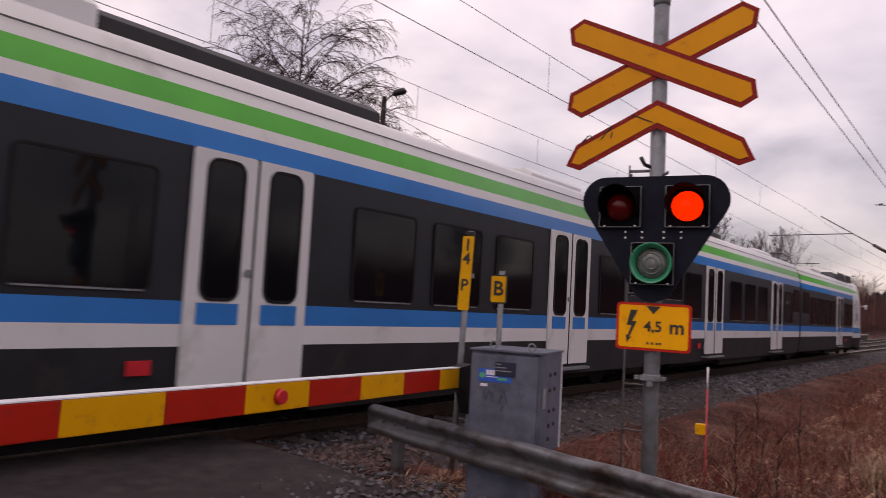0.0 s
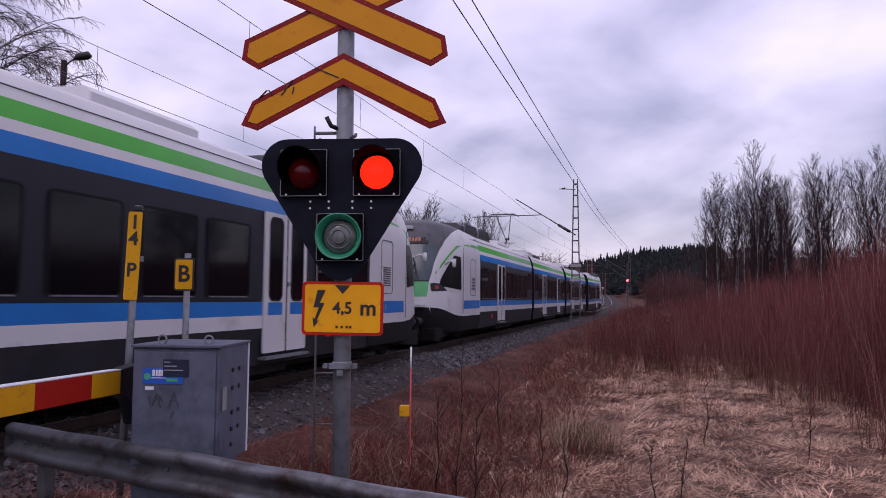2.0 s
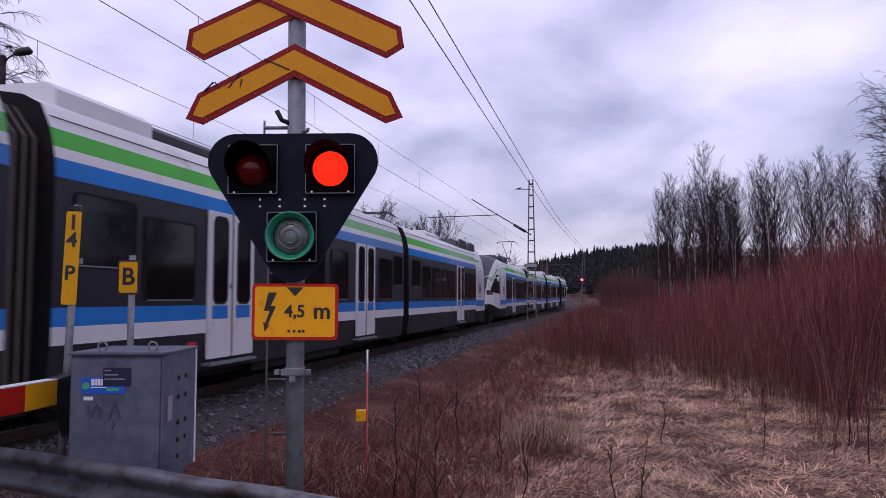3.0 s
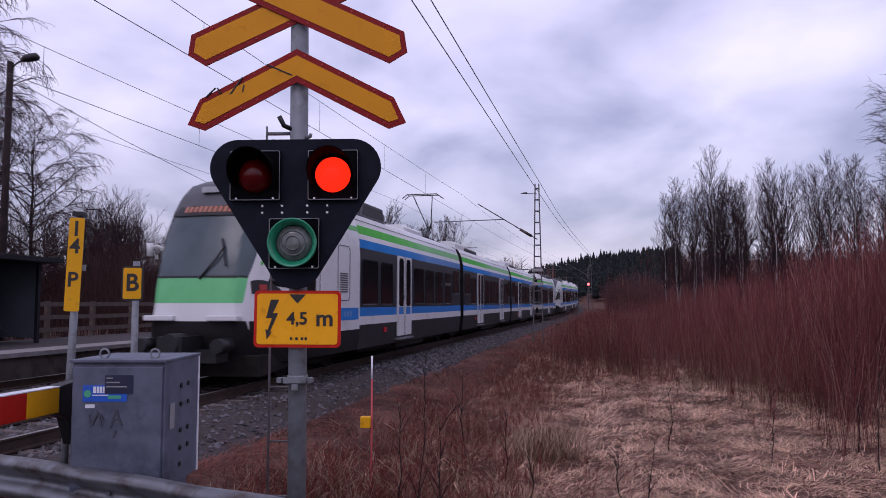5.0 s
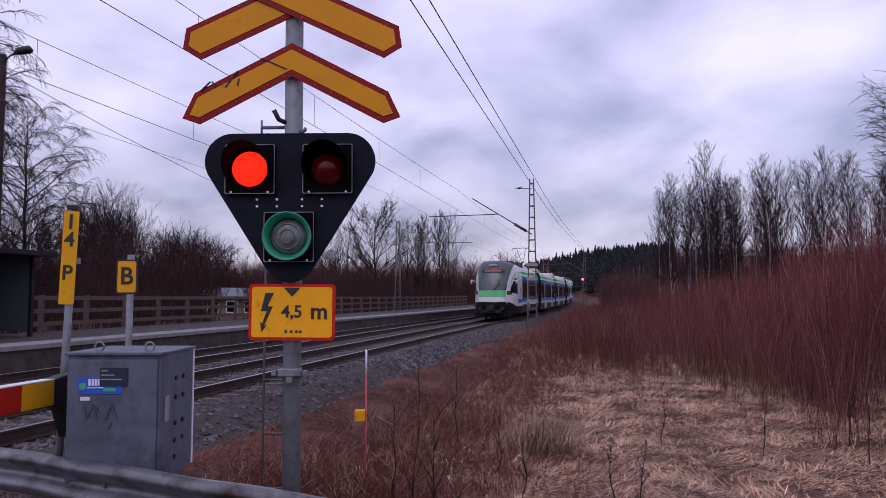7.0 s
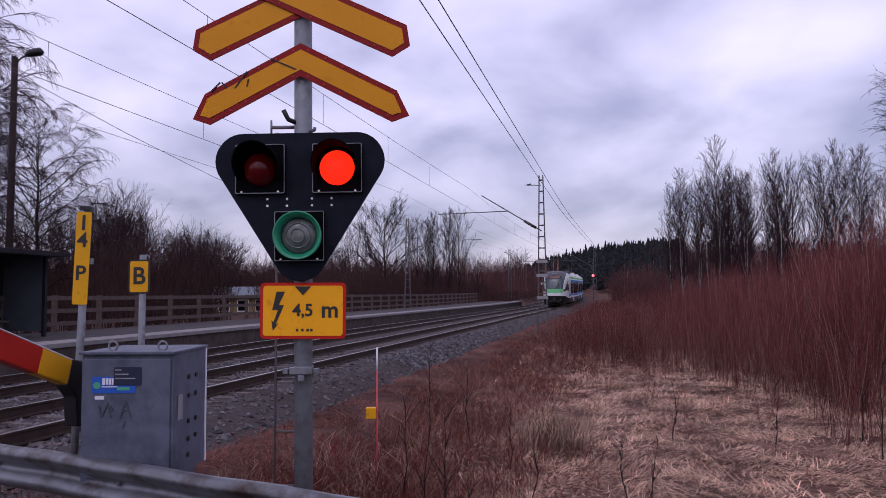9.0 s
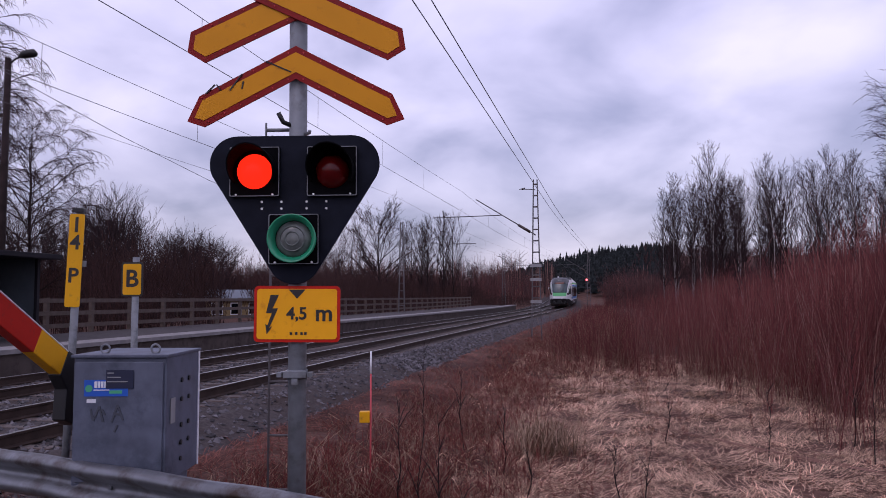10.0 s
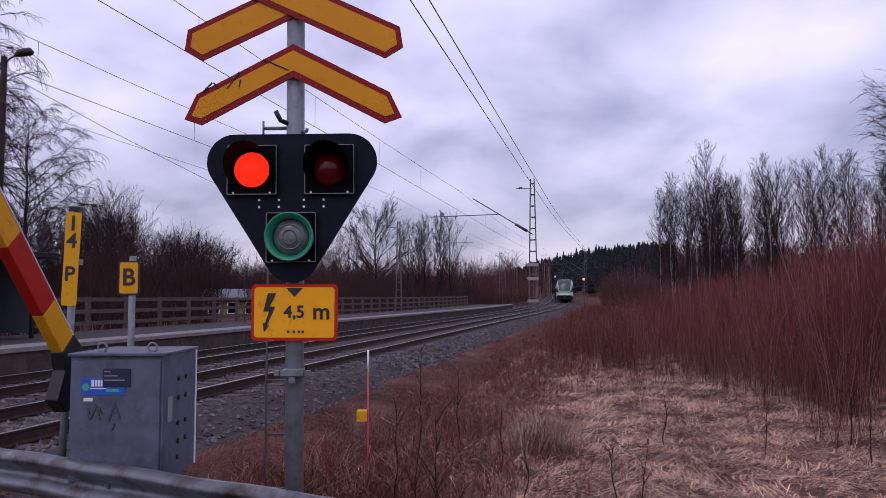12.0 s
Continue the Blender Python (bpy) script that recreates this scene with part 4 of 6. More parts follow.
def crossarm(parent, x0, z0, x1, z1, y, point, name="crossbuck_arm"):
    bm = bmesh.new()
    board(bm, arm_outline(x0, z0, x1, z1, 0.235, point), y, y + 0.012, 0)
    a = part(name, bm, M_RED, parent, "dark red bordered yellow crossbuck board")
    bm = bmesh.new()
    board(bm, arm_outline(x0, z0, x1, z1, 0.235, point, 0.037), y - 0.003, y - 0.0005, 0)
    part("yellow_field", bm, M_ORANGE, a)
    d = Vector((x1 - x0, 0, z1 - z0))
    n = Vector((-d.z, 0, d.x)).normalized()
    for s in (-1, 1):
        for k in range(6):
            p = Vector((x0, y - 0.004, z0)) + d * (0.14 + 0.145 * k) + n * s * 0.098
            bm = bmesh.new()
            tube(bm, [p, p + Vector((0, -0.004, 0))], 0.005, 6)
            part("rivet", bm, M_REDREFL, a)
    return a


# crossbuck: two crossed arms, and a chevron below
XZ = rel(3.635)
crossarm(sig, -0.735, XZ + 0.345, 0.735, XZ - 0.345, 0.006, (True, True))
crossarm(sig, -0.735, XZ - 0.345, 0.735, XZ + 0.345, 0.020, (True, True))
for cz in (rel(3.190),):
    for s in (-1, 1):
        bm = bmesh.new()
        o = [(0, cz + 0.13), (s * 0.645, cz - 0.205), (s * 0.725, cz - 0.375), (s * 0.61, cz - 0.415), (0, cz - 0.095)]
        prism(bm, o, 0.006, 0.018, "y")
        a = part("chevron_arm", bm, M_RED, sig, "dark red bordered yellow chevron board")
        bm = bmesh.new()
        i = [(0, cz + 0.085), (s * 0.625, cz - 0.236), (s * 0.675, cz - 0.352), (s * 0.612, cz - 0.370), (0, cz - 0.05)]
        prism(bm, i, 0.002, 0.0055, "y")
        part("yellow_field", bm, M_ORANGE, a)
        for e0, e1 in (((0.05, cz + 0.082), (0.63, cz - 0.218)), ((0.05, cz - 0.098), (0.58, cz - 0.378))):
            for q in range(6):
                f_ = q / 5
                p = Vector((s * (e0[0] + (e1[0] - e0[0]) * f_), 0.005, e0[1] + (e1[1] - e0[1]) * f_))
                bm = bmesh.new(); tube(bm, [p, p + Vector((0, -0.005, 0))], 0.005, 6); part("rivet", bm, M_REDREFL, a)
for x0, z0, x1, z1 in ((-0.44, 3.02, -0.36, 3.13), (-0.36, 3.03, -0.35, 3.08), (-0.60, 3.00, -0.54, 3.06), (-0.53, 3.06, -0.50, 3.02), (-0.20, 3.215, -0.03, 3.14)):
    bm = bmesh.new(); tube(bm, [(x0, 0.002, rel(z0)), (x1, 0.002, rel(z1))], 0.006, 4)
    part("scratch", bm, M_BLACK, sig, "dark scratch across the chevron board")
# brackets above the backboard
bm = bmesh.new()
tube(bm, [(-0.22, 0.1, rel(2.72)), (-0.22, 0.1, rel(2.82))], 0.008, 6); tube(bm, [(-0.22, 0.1, rel(2.77)), (-0.05, 0.1, rel(2.77))], 0.012, 6)
part("bracket", bm, M_GALV, sig, "bent steel cable bracket")
bm = bmesh.new()
tube(bm, [(-0.04, 0.06, rel(2.79)), (-0.09, 0.04, rel(2.81)), (-0.12, 0.02, rel(2.87))], 0.016, 6)
part("hook", bm, M_BLACK, sig, "short bent hook")
bm = bmesh.new()
tube(bm, [(0.05, 0.06, rel(2.73)), (0.085, 0.04, rel(2.735)), (0.09, 0.03, rel(2.75))], 0.012, 6)
part("bracket", bm, M_GALV, sig, "bent steel cable bracket")

# triangular backboard
HC = rel(2.495)
cs = [(-0.378, HC + 0.024, 0.186), (0.374, HC + 0.024, 0.186), (0.0, HC - 0.595, 0.178)]


def hull_outline(extra=0.0):
    out = []
    for (cx, cz, r), a0, a1 in ((cs[1], -27, 90), (cs[0], 90, 207), (cs[2], 207, 333)):
        for k in range(13):
            a = radians(a0 + (a1 - a0) * k / 12)
            out.append((cx + (r + extra) * math.cos(a), cz + (r + extra) * math.sin(a)))
    return out


bm = bmesh.new(); prism(bm, hull_outline(), -0.02, 0.01, "y")
back = part("backboard", bm, M_HOUSING, sig, "black rounded triangular backboard", bevel=0.004)
for x in (-0.215, -0.085, 0.08, 0.21):
    for dz in (0, 0.045):
        bm = bmesh.new()
        tube(bm, [(x, -0.02, HC - 0.275 + dz), (x, -0.026, HC - 0.275 + dz)], 0.008, 8)
        part("stud", bm, M_STUD, back, "white stud")
LAMPS = []


def lamp_unit(x, z, kind):
    bm = bmesh.new()
    box(bm, x - 0.163, x + 0.163, -0.055, -0.02, z - 0.163, z + 0.163)
    ob = part("lamp_housing", bm, M_LAMPBOX, sig, "square black lamp housing", bevel=0.004)
    bm = bmesh.new()
    ring_frame(bm, 0.326, 0.326, 0.01, 0.005, -0.06, -0.055)
    part("rim", bm, M_GALV, ob, m=Matrix.Translation((x, 0, z)))
    # sun hood: an open part-cylinder, longest at the top
    bm = bmesh.new()
    n = 28
    rings = []
    for rr in (0.142, 0.150):
        row = []
        for k in range(n + 1):
            an = radians(-30 + 240 * k / n)
            ln = 0.05 + 0.17 * max(0.0, math.sin(an) * 0.55 + 0.45)
            row.append((bm.verts.new((x + rr * math.cos(an), -0.055, z + rr * math.sin(an))), bm.verts.new((x + rr * math.cos(an), -0.055 - ln, z + rr * math.sin(an)))))
        rings.append(row)
    for k in range(n):
        for row in rings:
            bm.faces.new((row[k][0], row[k + 1][0], row[k + 1][1], row[k][1]))
        bm.faces.new((rings[0][k][1], rings[0][k + 1][1], rings[1][k + 1][1], rings[1][k][1]))
    if kind != "green":
        part("hood", bm, M_LAMPBOX, ob, "black sun hood")
    else:
        bm.free()
        bm = bmesh.new()
        rg = []
        for rr, y in ((0.118, -0.056), (0.118, -0.075), (0.150, -0.13), (0.158, -0.13), (0.150, -0.056)):
            rg.append([bm.verts.new((x + rr * math.cos(k * math.tau / 40), y, z + rr * math.sin(k * math.tau / 40))) for k in range(40)])
        for r0, r1 in zip(rg, rg[1:]):
            for k in range(40):
                f = bm.faces.new((r0[k], r0[(k + 1) % 40], r1[(k + 1) % 40], r1[k]))
                f.smooth = True
        # the whole hood ring carries the green reflection as its base colour
        part("hood", bm, M_GREENREFL, ob, "hood ring round the clear lens, coloured with its green reflection")
    # the lens: a ball seated in the housing; for the red lamps one half glows and the ball turns
    bm = bmesh.new()
    bmesh.ops.create_uvsphere(bm, u_segments=32, v_segments=20, radius=0.118)
    for f in bm.faces:
        f.smooth = True
        f.material_index = 0 if kind == "green" or f.calc_center_median().y < 0 else 1
    if kind == "green":
        for v in bm.verts:
            v.co.y *= 0.45
        ln = part("lens", bm, M_CLEAR, ob, "clear ribbed lens, unlit", pose(x, -0.05, z))
        for rr in (0.045, 0.08):
            b2 = bmesh.new()
            pts = [(x + rr * math.cos(k * math.tau / 24), -0.055 - 0.053 * math.sqrt(max(0, 1 - (rr / 0.118) ** 2)), z + rr * math.sin(k * math.tau / 24)) for k in range(25)]
            tube(b2, pts, 0.004, 5, cap=False)
            part("lens_rib", b2, M_CLEAR, ob)
    else:
        ln = part("lens", bm, [M_REDON, M_REDOFF], ob, "round red lens, alternately lit", pose(x, -0.03, z))
        LAMPS.append((ln, x, z))
    for sx in (-0.12, 0.12):
        b3 = bmesh.new(); tube(b3, [(x + sx, -0.055, z - 0.152), (x + sx, -0.066, z - 0.152)], 0.007, 6); part("screw", b3, M_STUD, ob)


lamp_unit(-0.256, HC - 0.034, "red")
lamp_unit(0.252, HC - 0.034, "red")
lamp_unit(0.002, HC - 0.479, "green")

# height warning sign
bm = bmesh.new(); prism(bm, round_rect(0.565, 0.368, 0.03), -0.004, 0.006, "y")
hs = part("height_sign", bm, M_HSIGNR, sig, "yellow overhead-line height sign with a red border", Matrix.Translation((0.014, 0.01, rel(1.528))) @ Matrix.Rotation(radians(0.6), 4, "Y"))
bm = bmesh.new(); prism(bm, round_rect(0.525, 0.328, 0.02), -0.008, -0.0045, "y"); part("yellow_field", bm, M_HSIGN, hs)
bm = bmesh.new(); prism(bm, [(x_ - 0.024, z_ * 1.06) for x_, z_ in ((-0.15, 0.118), (-0.095, 0.118), (-0.135, 0.035), (-0.10, 0.035), (-0.155, -0.085), (-0.135, -0.075), (-0.172, -0.125), (-0.182, -0.06), (-0.168, -0.07), (-0.14, 0.005), (-0.178, 0.005))], -0.011, -0.0085, "y"); part("lightning_arrow", bm, M_INK, hs)
bm = bmesh.new(); prism(bm, [(-0.055, 0.160), (0.055, 0.160), (0.0, 0.10)], -0.011, -0.0085, "y"); part("clearance_wedge", bm, M_INK, hs)
for txt, x, z, s in (("4,5", 0.000, 0.000, 0.112), ("m", 0.178, 0.002, 0.150)):
    me = lettering(txt, s); me.materials.clear(); me.materials.append(M_INK)
    part("lettering", me, None, hs, m=Matrix.Translation((x, -0.0095, z)) @ Matrix.Rotation(radians(90), 4, "X"))
bm = bmesh.new()
for x in (-0.045, -0.01, 0.025, 0.05):
    box(bm, x, x + 0.016, -0.011, -0.0085, -0.135, -0.118)
part("small_marks", bm, M_INK, hs)

# ---- ladder behind the pole ----
lad = thing("pole_ladder", pose(-1.19, 5.55, -0.5), "thin grey steel access ladder behind the signal", "ladder")
bm = bmesh.new(); tube(bm, [(-0.075, 0, 0), (-0.075, 0, 3.35)], 0.010, 6); part("stile", bm, M_GALVDARK, lad)
bm = bmesh.new(); tube(bm, [(0.17, 0, 0), (0.17, 0, 3.35)], 0.010, 6); part("stile", bm, M_GALVDARK, lad)
for k in range(8):
    bm = bmesh.new(); tube(bm, [(-0.075, 0, 0.35 + 0.39 * k), (0.17, 0, 0.35 + 0.39 * k)], 0.009, 6); part("rung", bm, M_GALVDARK, lad)

# ---- equipment cabinet ----
cabm = Matrix.Translation((-2.62, 5.38, 0.31))
cab_t = thing("equipment_cabinet", cabm, "scuffed grey steel trackside equipment cabinet on a plinth", "cabinet")
W, DP, HH = 0.665, 0.72, 0.90
bm = bmesh.new(); box(bm, 0, W, 0, DP, 0, HH); part("body", bm, M_CAB, cab_t, "grey painted steel box", bevel=0.012)
bm = bmesh.new(); box(bm, 0.02, W - 0.02, -0.022, 0, 0.03, HH - 0.03); part("door", bm, M_CAB, cab_t, bevel=0.006)
bm = bmesh.new(); box(bm, -0.012, W + 0.012, -0.028, DP + 0.012, HH, HH + 0.022); part("lid", bm, M_CAB, cab_t, bevel=0.006)
bm = bmesh.new(); box(bm, W, W + 0.006, DP - 0.03, DP, 0.0, HH); part("edge_trim", bm, M_STICKW, cab_t)
bm = bmesh.new(); box(bm, 0.0, 0.60, 0.04, DP - 0.05, -0.95, 0.0); part("plinth", bm, M_CAB, cab_t, "grey steel plinth")
for x in (0.17, W - 0.13):
    bm = bmesh.new()
    tube(bm, [(x + 0.032 * math.cos(k * math.tau / 16), 0.12, HH + 0.055 + 0.032 * math.sin(k * math.tau / 16)) for k in range(17)], 0.008, 6, cap=False)
    part("lifting_eye", bm, M_GALV, cab_t, "steel lifting eye")
for y in (0.30, 0.46):
    for k, z in enumerate((0.71, 0.57, 0.38, 0.25, 0.13)):
        if k == 4 and y > 0.4:
            continue
        bm = bmesh.new(); tube(bm, [(W, y, z), (W + 0.012, y, z)], 0.018, 8); part("bolt", bm, M_BLACK, cab_t)
bm = bmesh.new(); box(bm, W + 0.004, W + 0.009, 0.07, 0.16, 0.42, 0.60); part("patch", bm, M_SIGGREY, cab_t, "pale scuffed patch")
bm = bmesh.new(); box(bm, 0.09, 0.40, -0.027, -0.0225, HH - 0.27, HH - 0.155)
st = part("sticker", bm, M_STICKB, cab_t, "blue sticker with pale marks")
bm = bmesh.new(); box(bm, 0.245, 0.44, -0.031, -0.0275, HH - 0.215, HH - 0.085); part("sticker", bm, M_STICKN, cab_t, "dark navy sticker")
bm = bmesh.new()
for k, (a, b, z0, z1) in enumerate(((0.165, 0.185, .21, .165), (0.192, 0.206, .21, .165), (0.212, 0.228, .21, .165), (0.234, 0.244, .21, .165), (0.16, 0.27, .228, .222))):
    box(bm, a, b, -0.0335, -0.0275, HH - z0, HH - z1)
part("bars", bm, M_STICKW, st)
bm = bmesh.new(); tube(bm, [(0.125, -0.0275, HH - 0.215), (0.125, -0.031, HH - 0.215)], 0.026, 12); part("green_mark", bm, M_STICKG, st)
bm = bmesh.new(); box(bm, 0.27, 0.36, -0.031, -0.0275, HH - 0.25, HH - 0.228); part("green_mark", bm, M_STICKG, st)
bm = bmesh.new()
for k in range(3):
    box(bm, 0.255, 0.30 + 0.05 * k, -0.034, -0.0315, HH - 0.11 - 0.03 * k, HH - 0.102 - 0.03 * k)
part("bars", bm, M_SIGGREY, st)
bm = bmesh.new(); box(bm, 0.11, 0.175, -0.026, -0.0225, HH - 0.315, HH - 0.29); part("label_patch", bm, M_STICKW, cab_t)
bm = bmesh.new()
for x0, z0, x1, z1 in ((0.14, .36, .16, .44), (0.16, .44, .20, .34), (0.20, .34, .23, .45), (0.29, .45, .33, .33), (0.33, .33, .37, .44), (0.30, .39, .36, .40), (0.33, .47, .31, .52), (.22, .36, .24, .40)):
    tube(bm, [(x0, -0.022, HH - z0), (x1, -0.022, HH - z1)], 0.010, 4)
part("graffiti", bm, M_SCRIB, cab_t, "faint dark scribbled strokes")
bm = bmesh.new(); box(bm, -0.25, 0.25, -0.35, 0.35, 0, 0.09)
tagged(part("concrete_slab", bm, M_CONCSLAB, None, "", Matrix.Translation((-1.42, 5.05, -0.26)) @ Matrix.Rotation(radians(-25), 4, "Z"), 0.01), "pale concrete slab lying behind the guardrail", "slab")

# ---- guardrail ----
GA, GB = Vector((-4.02, 6.17, 0)), Vector((0.05, 3.98, 0))
gdir = (GB - GA).normalized()
glen = (GB - GA).length
grm = Matrix.Translation((GA.x, GA.y, -0.25)) @ Matrix.Rotation(math.atan2(gdir.y, gdir.x), 4, "Z")
gr = thing("guardrail", grm, "weathered galvanised W-beam guardrail with rust stains", "guardrail")
prof = [(0.0, 0.735), (-0.016, 0.745), (-0.040, 0.742), (-0.080, 0.722), (-0.094, 0.698), (-0.090, 0.672), (-0.020, 0.625), (-0.002, 0.600), (-0.002, 0.580), (-0.020, 0.556), (-0.085, 0.532), (-0.094, 0.508), (-0.088, 0.484), (-0.036, 0.446), (-0.014, 0.432), (0.0, 0.435)]
prof2 = [(y + 0.006, z) for y, z in prof[::-1]]
bm = bmesh.new()
N = 40
loop = prof + prof2
rings = []
for i in range(N + 1):
    x = glen * i / N
    droop = 0.012 * math.sin(i * 0.7)
    endc = smooth(0.35, 0.0, min(x, glen - x))
    rings.append([bm.verts.new((x, y * (1 - 0.15 * endc), z + droop * 0.4)) for y, z in loop])
n = len(loop)
for a, b in zip(rings, rings[1:]):
    for k in range(n):
        f = bm.faces.new((a[k], a[(k + 1) % n], b[(k + 1) % n], b[k]))
        f.smooth = True
bm.faces.new(rings[0]); bm.faces.new(rings[-1][::-1])
part("beam", bm, M_GUARD, gr, "galvanised W-beam with rust at the end")
for x in (0.42, 3.75):
    bm = bmesh.new()
    box(bm, x - 0.05, x + 0.05, 0.0, 0.012, -0.3, 0.66); box(bm, x - 0.05, x - 0.038, 0.012, 0.10, -0.3, 0.66); box(bm, x + 0.038, x + 0.05, 0.012, 0.10, -0.3, 0.66)
    part("post", bm, M_GUARD, gr, bevel=0.003)
for x in (0.2, 0.42, 0.62, 2.0, 3.75, 3.95):
    bm = bmesh.new(); tube(bm, [(x, -0.004, 0.59), (x, -0.022, 0.59)], 0.016, 8); part("bolt", bm, M_GUARD, gr)

# ---- barrier boom, its machine, kilometre-style post and B sign ----
mach = thing("barrier_machine", pose(-2.98, 6.36, -0.35), "dark boom machine post beside the cabinet", "barrier machine")
bm = bmesh.new(); box(bm, -0.06, 0.16, 0.0, 0.22, 0.0, 1.05); part("column", bm, M_CAB, mach, bevel=0.02)
bm = bmesh.new(); tube(bm, [(0.05, 0.05, 1.17), (0.05, -0.10, 1.17)], 0.06, 12); tube(bm, [(0.05, 0.1, 0.9), (0.05, 0.1, 1.2)], 0.07, 8); part("axle", bm, M_BLACK, mach)
BOOM_PIVOT = (-2.836, 6.104, 0.965)
boom = thing("barrier_boom", pose(*BOOM_PIVOT, 0, 0, -5.3), "red and yellow striped level-crossing barrier boom", "barrier boom")
bm = bmesh.new(); prism(bm, [(0.06, -0.20), (0.06, 0.05), (-0.20, 0.07), (-0.34, 0.06), (-0.47, 0.045), (-0.47, -0.156), (-0.34, -0.21), (-0.24, -0.42), (-0.08, -0.40)], -0.052, 0.052, "x"); part("bracket", bm, M_BLACK, boom, "black pivot bracket", bevel=0.01)
yy, k = -0.42, 0
while yy > -7.2:
    ln = 0.42 if k == 0 else 0.625
    bm = bmesh.new()
    box(bm, -0.045, 0.045, yy - ln, yy, -0.148, 0.037)
    part("stripe", bm, M_BOOMY if k % 2 == 0 else M_BOOMR, boom, bevel=0.008)
    yy -= ln
    k += 1
bm = bmesh.new(); box(bm, -0.047, 0.047, yy, -0.42, 0.038, 0.045); part("top_strip", bm, M_STICKW, boom, "white top edging")
bm = bmesh.new(); tube(bm, [(0.046, -3.03, -0.055), (0.085, -3.03, -0.055)], [0.055, 0.045], 12); part("lamp", bm, M_REDREFL, boom, "round red boom lamp")


def text_on(parent, txt, size, x, y, z):
    me = lettering(txt, size)
    me.materials.clear(); me.materials.append(M_INK)
    return part("lettering", me, None, parent, m=Matrix.Translation((x, y, z)) @ Matrix.Rotation(radians(90), 4, "X"))


p14 = thing("mile_post", pose(-3.205, 6.42, -0.4, 0, 1.8, 4), "galvanised post with a tall yellow plate lettered 14P", "sign post")
bm = bmesh.new(); tube(bm, [(0, 0.03, 0), (0, 0.03, 2.82)], 0.032, 12); part("post", bm, M_GALV, p14, "galvanised steel tube")
bm = bmesh.new(); prism(bm, round_rect(0.125, 0.80, 0.015), -0.012, -0.004, "y"); pl = part("plate", bm, M_YELLOW, p14, "yellow number plate", Matrix.Translation((-0.01, 0, 2.36)))
bm = bmesh.new(); box(bm, -0.05, 0.04, -0.02, 0.06, 2.775, 2.81); part("cap", bm, M_BLACK, p14)
bm = bmesh.new(); box(bm, 0.03, 0.075, 0.0, 0.03, 2.31, 2.36); part("clip", bm, M_GALV, p14)
text_on(pl, "1", 0.18, 0.0, -0.0135, 0.30); text_on(pl, "4", 0.175, -0.003, -0.0135, 0.15); text_on(pl, "P", 0.175, -0.005, -0.0135, -0.135)
bs = thing("letter_sign", pose(-3.47, 8.5, -0.5), "small yellow square sign lettered B on a steel post", "sign post")
bm = bmesh.new(); tube(bm, [(0, 0.035, 0), (0, 0.035, 2.60)], 0.038, 10); part("post", bm, M_GALV, bs)
bm = bmesh.new(); prism(bm, round_rect(0.245, 0.39, 0.03), -0.006, 0.0, "y"); pl = part("plate", bm, M_INK, bs, "black-edged plate", Matrix.Translation((-0.025, 0, 2.35)))
bm = bmesh.new(); prism(bm, round_rect(0.205, 0.35, 0.02), -0.010, -0.0065, "y"); part("yellow_field", bm, M_YELLOW, pl)
text_on(pl, "B", 0.27, 0.0, -0.0125, 0.0)

stake = thing("marker_stake", pose(-0.83, 9.0, -0.62), "thin pink and white survey stake with a small yellow box", "marker stake")
bm = bmesh.new(); tube(bm, [(0, 0, 0), (0, 0, 1.35)], 0.011, 6); part("lower", bm, M_PINK, stake)
bm = bmesh.new(); tube(bm, [(0, 0, 1.35), (0, 0, 1.62)], 0.012, 6); part("upper", bm, M_STICKW, stake)
bm = bmesh.new(); box(bm, -0.13, -0.01, -0.05, 0.05, 0.78, 0.91); part("yellow_box", bm, M_YELLOW, stake, bevel=0.01)


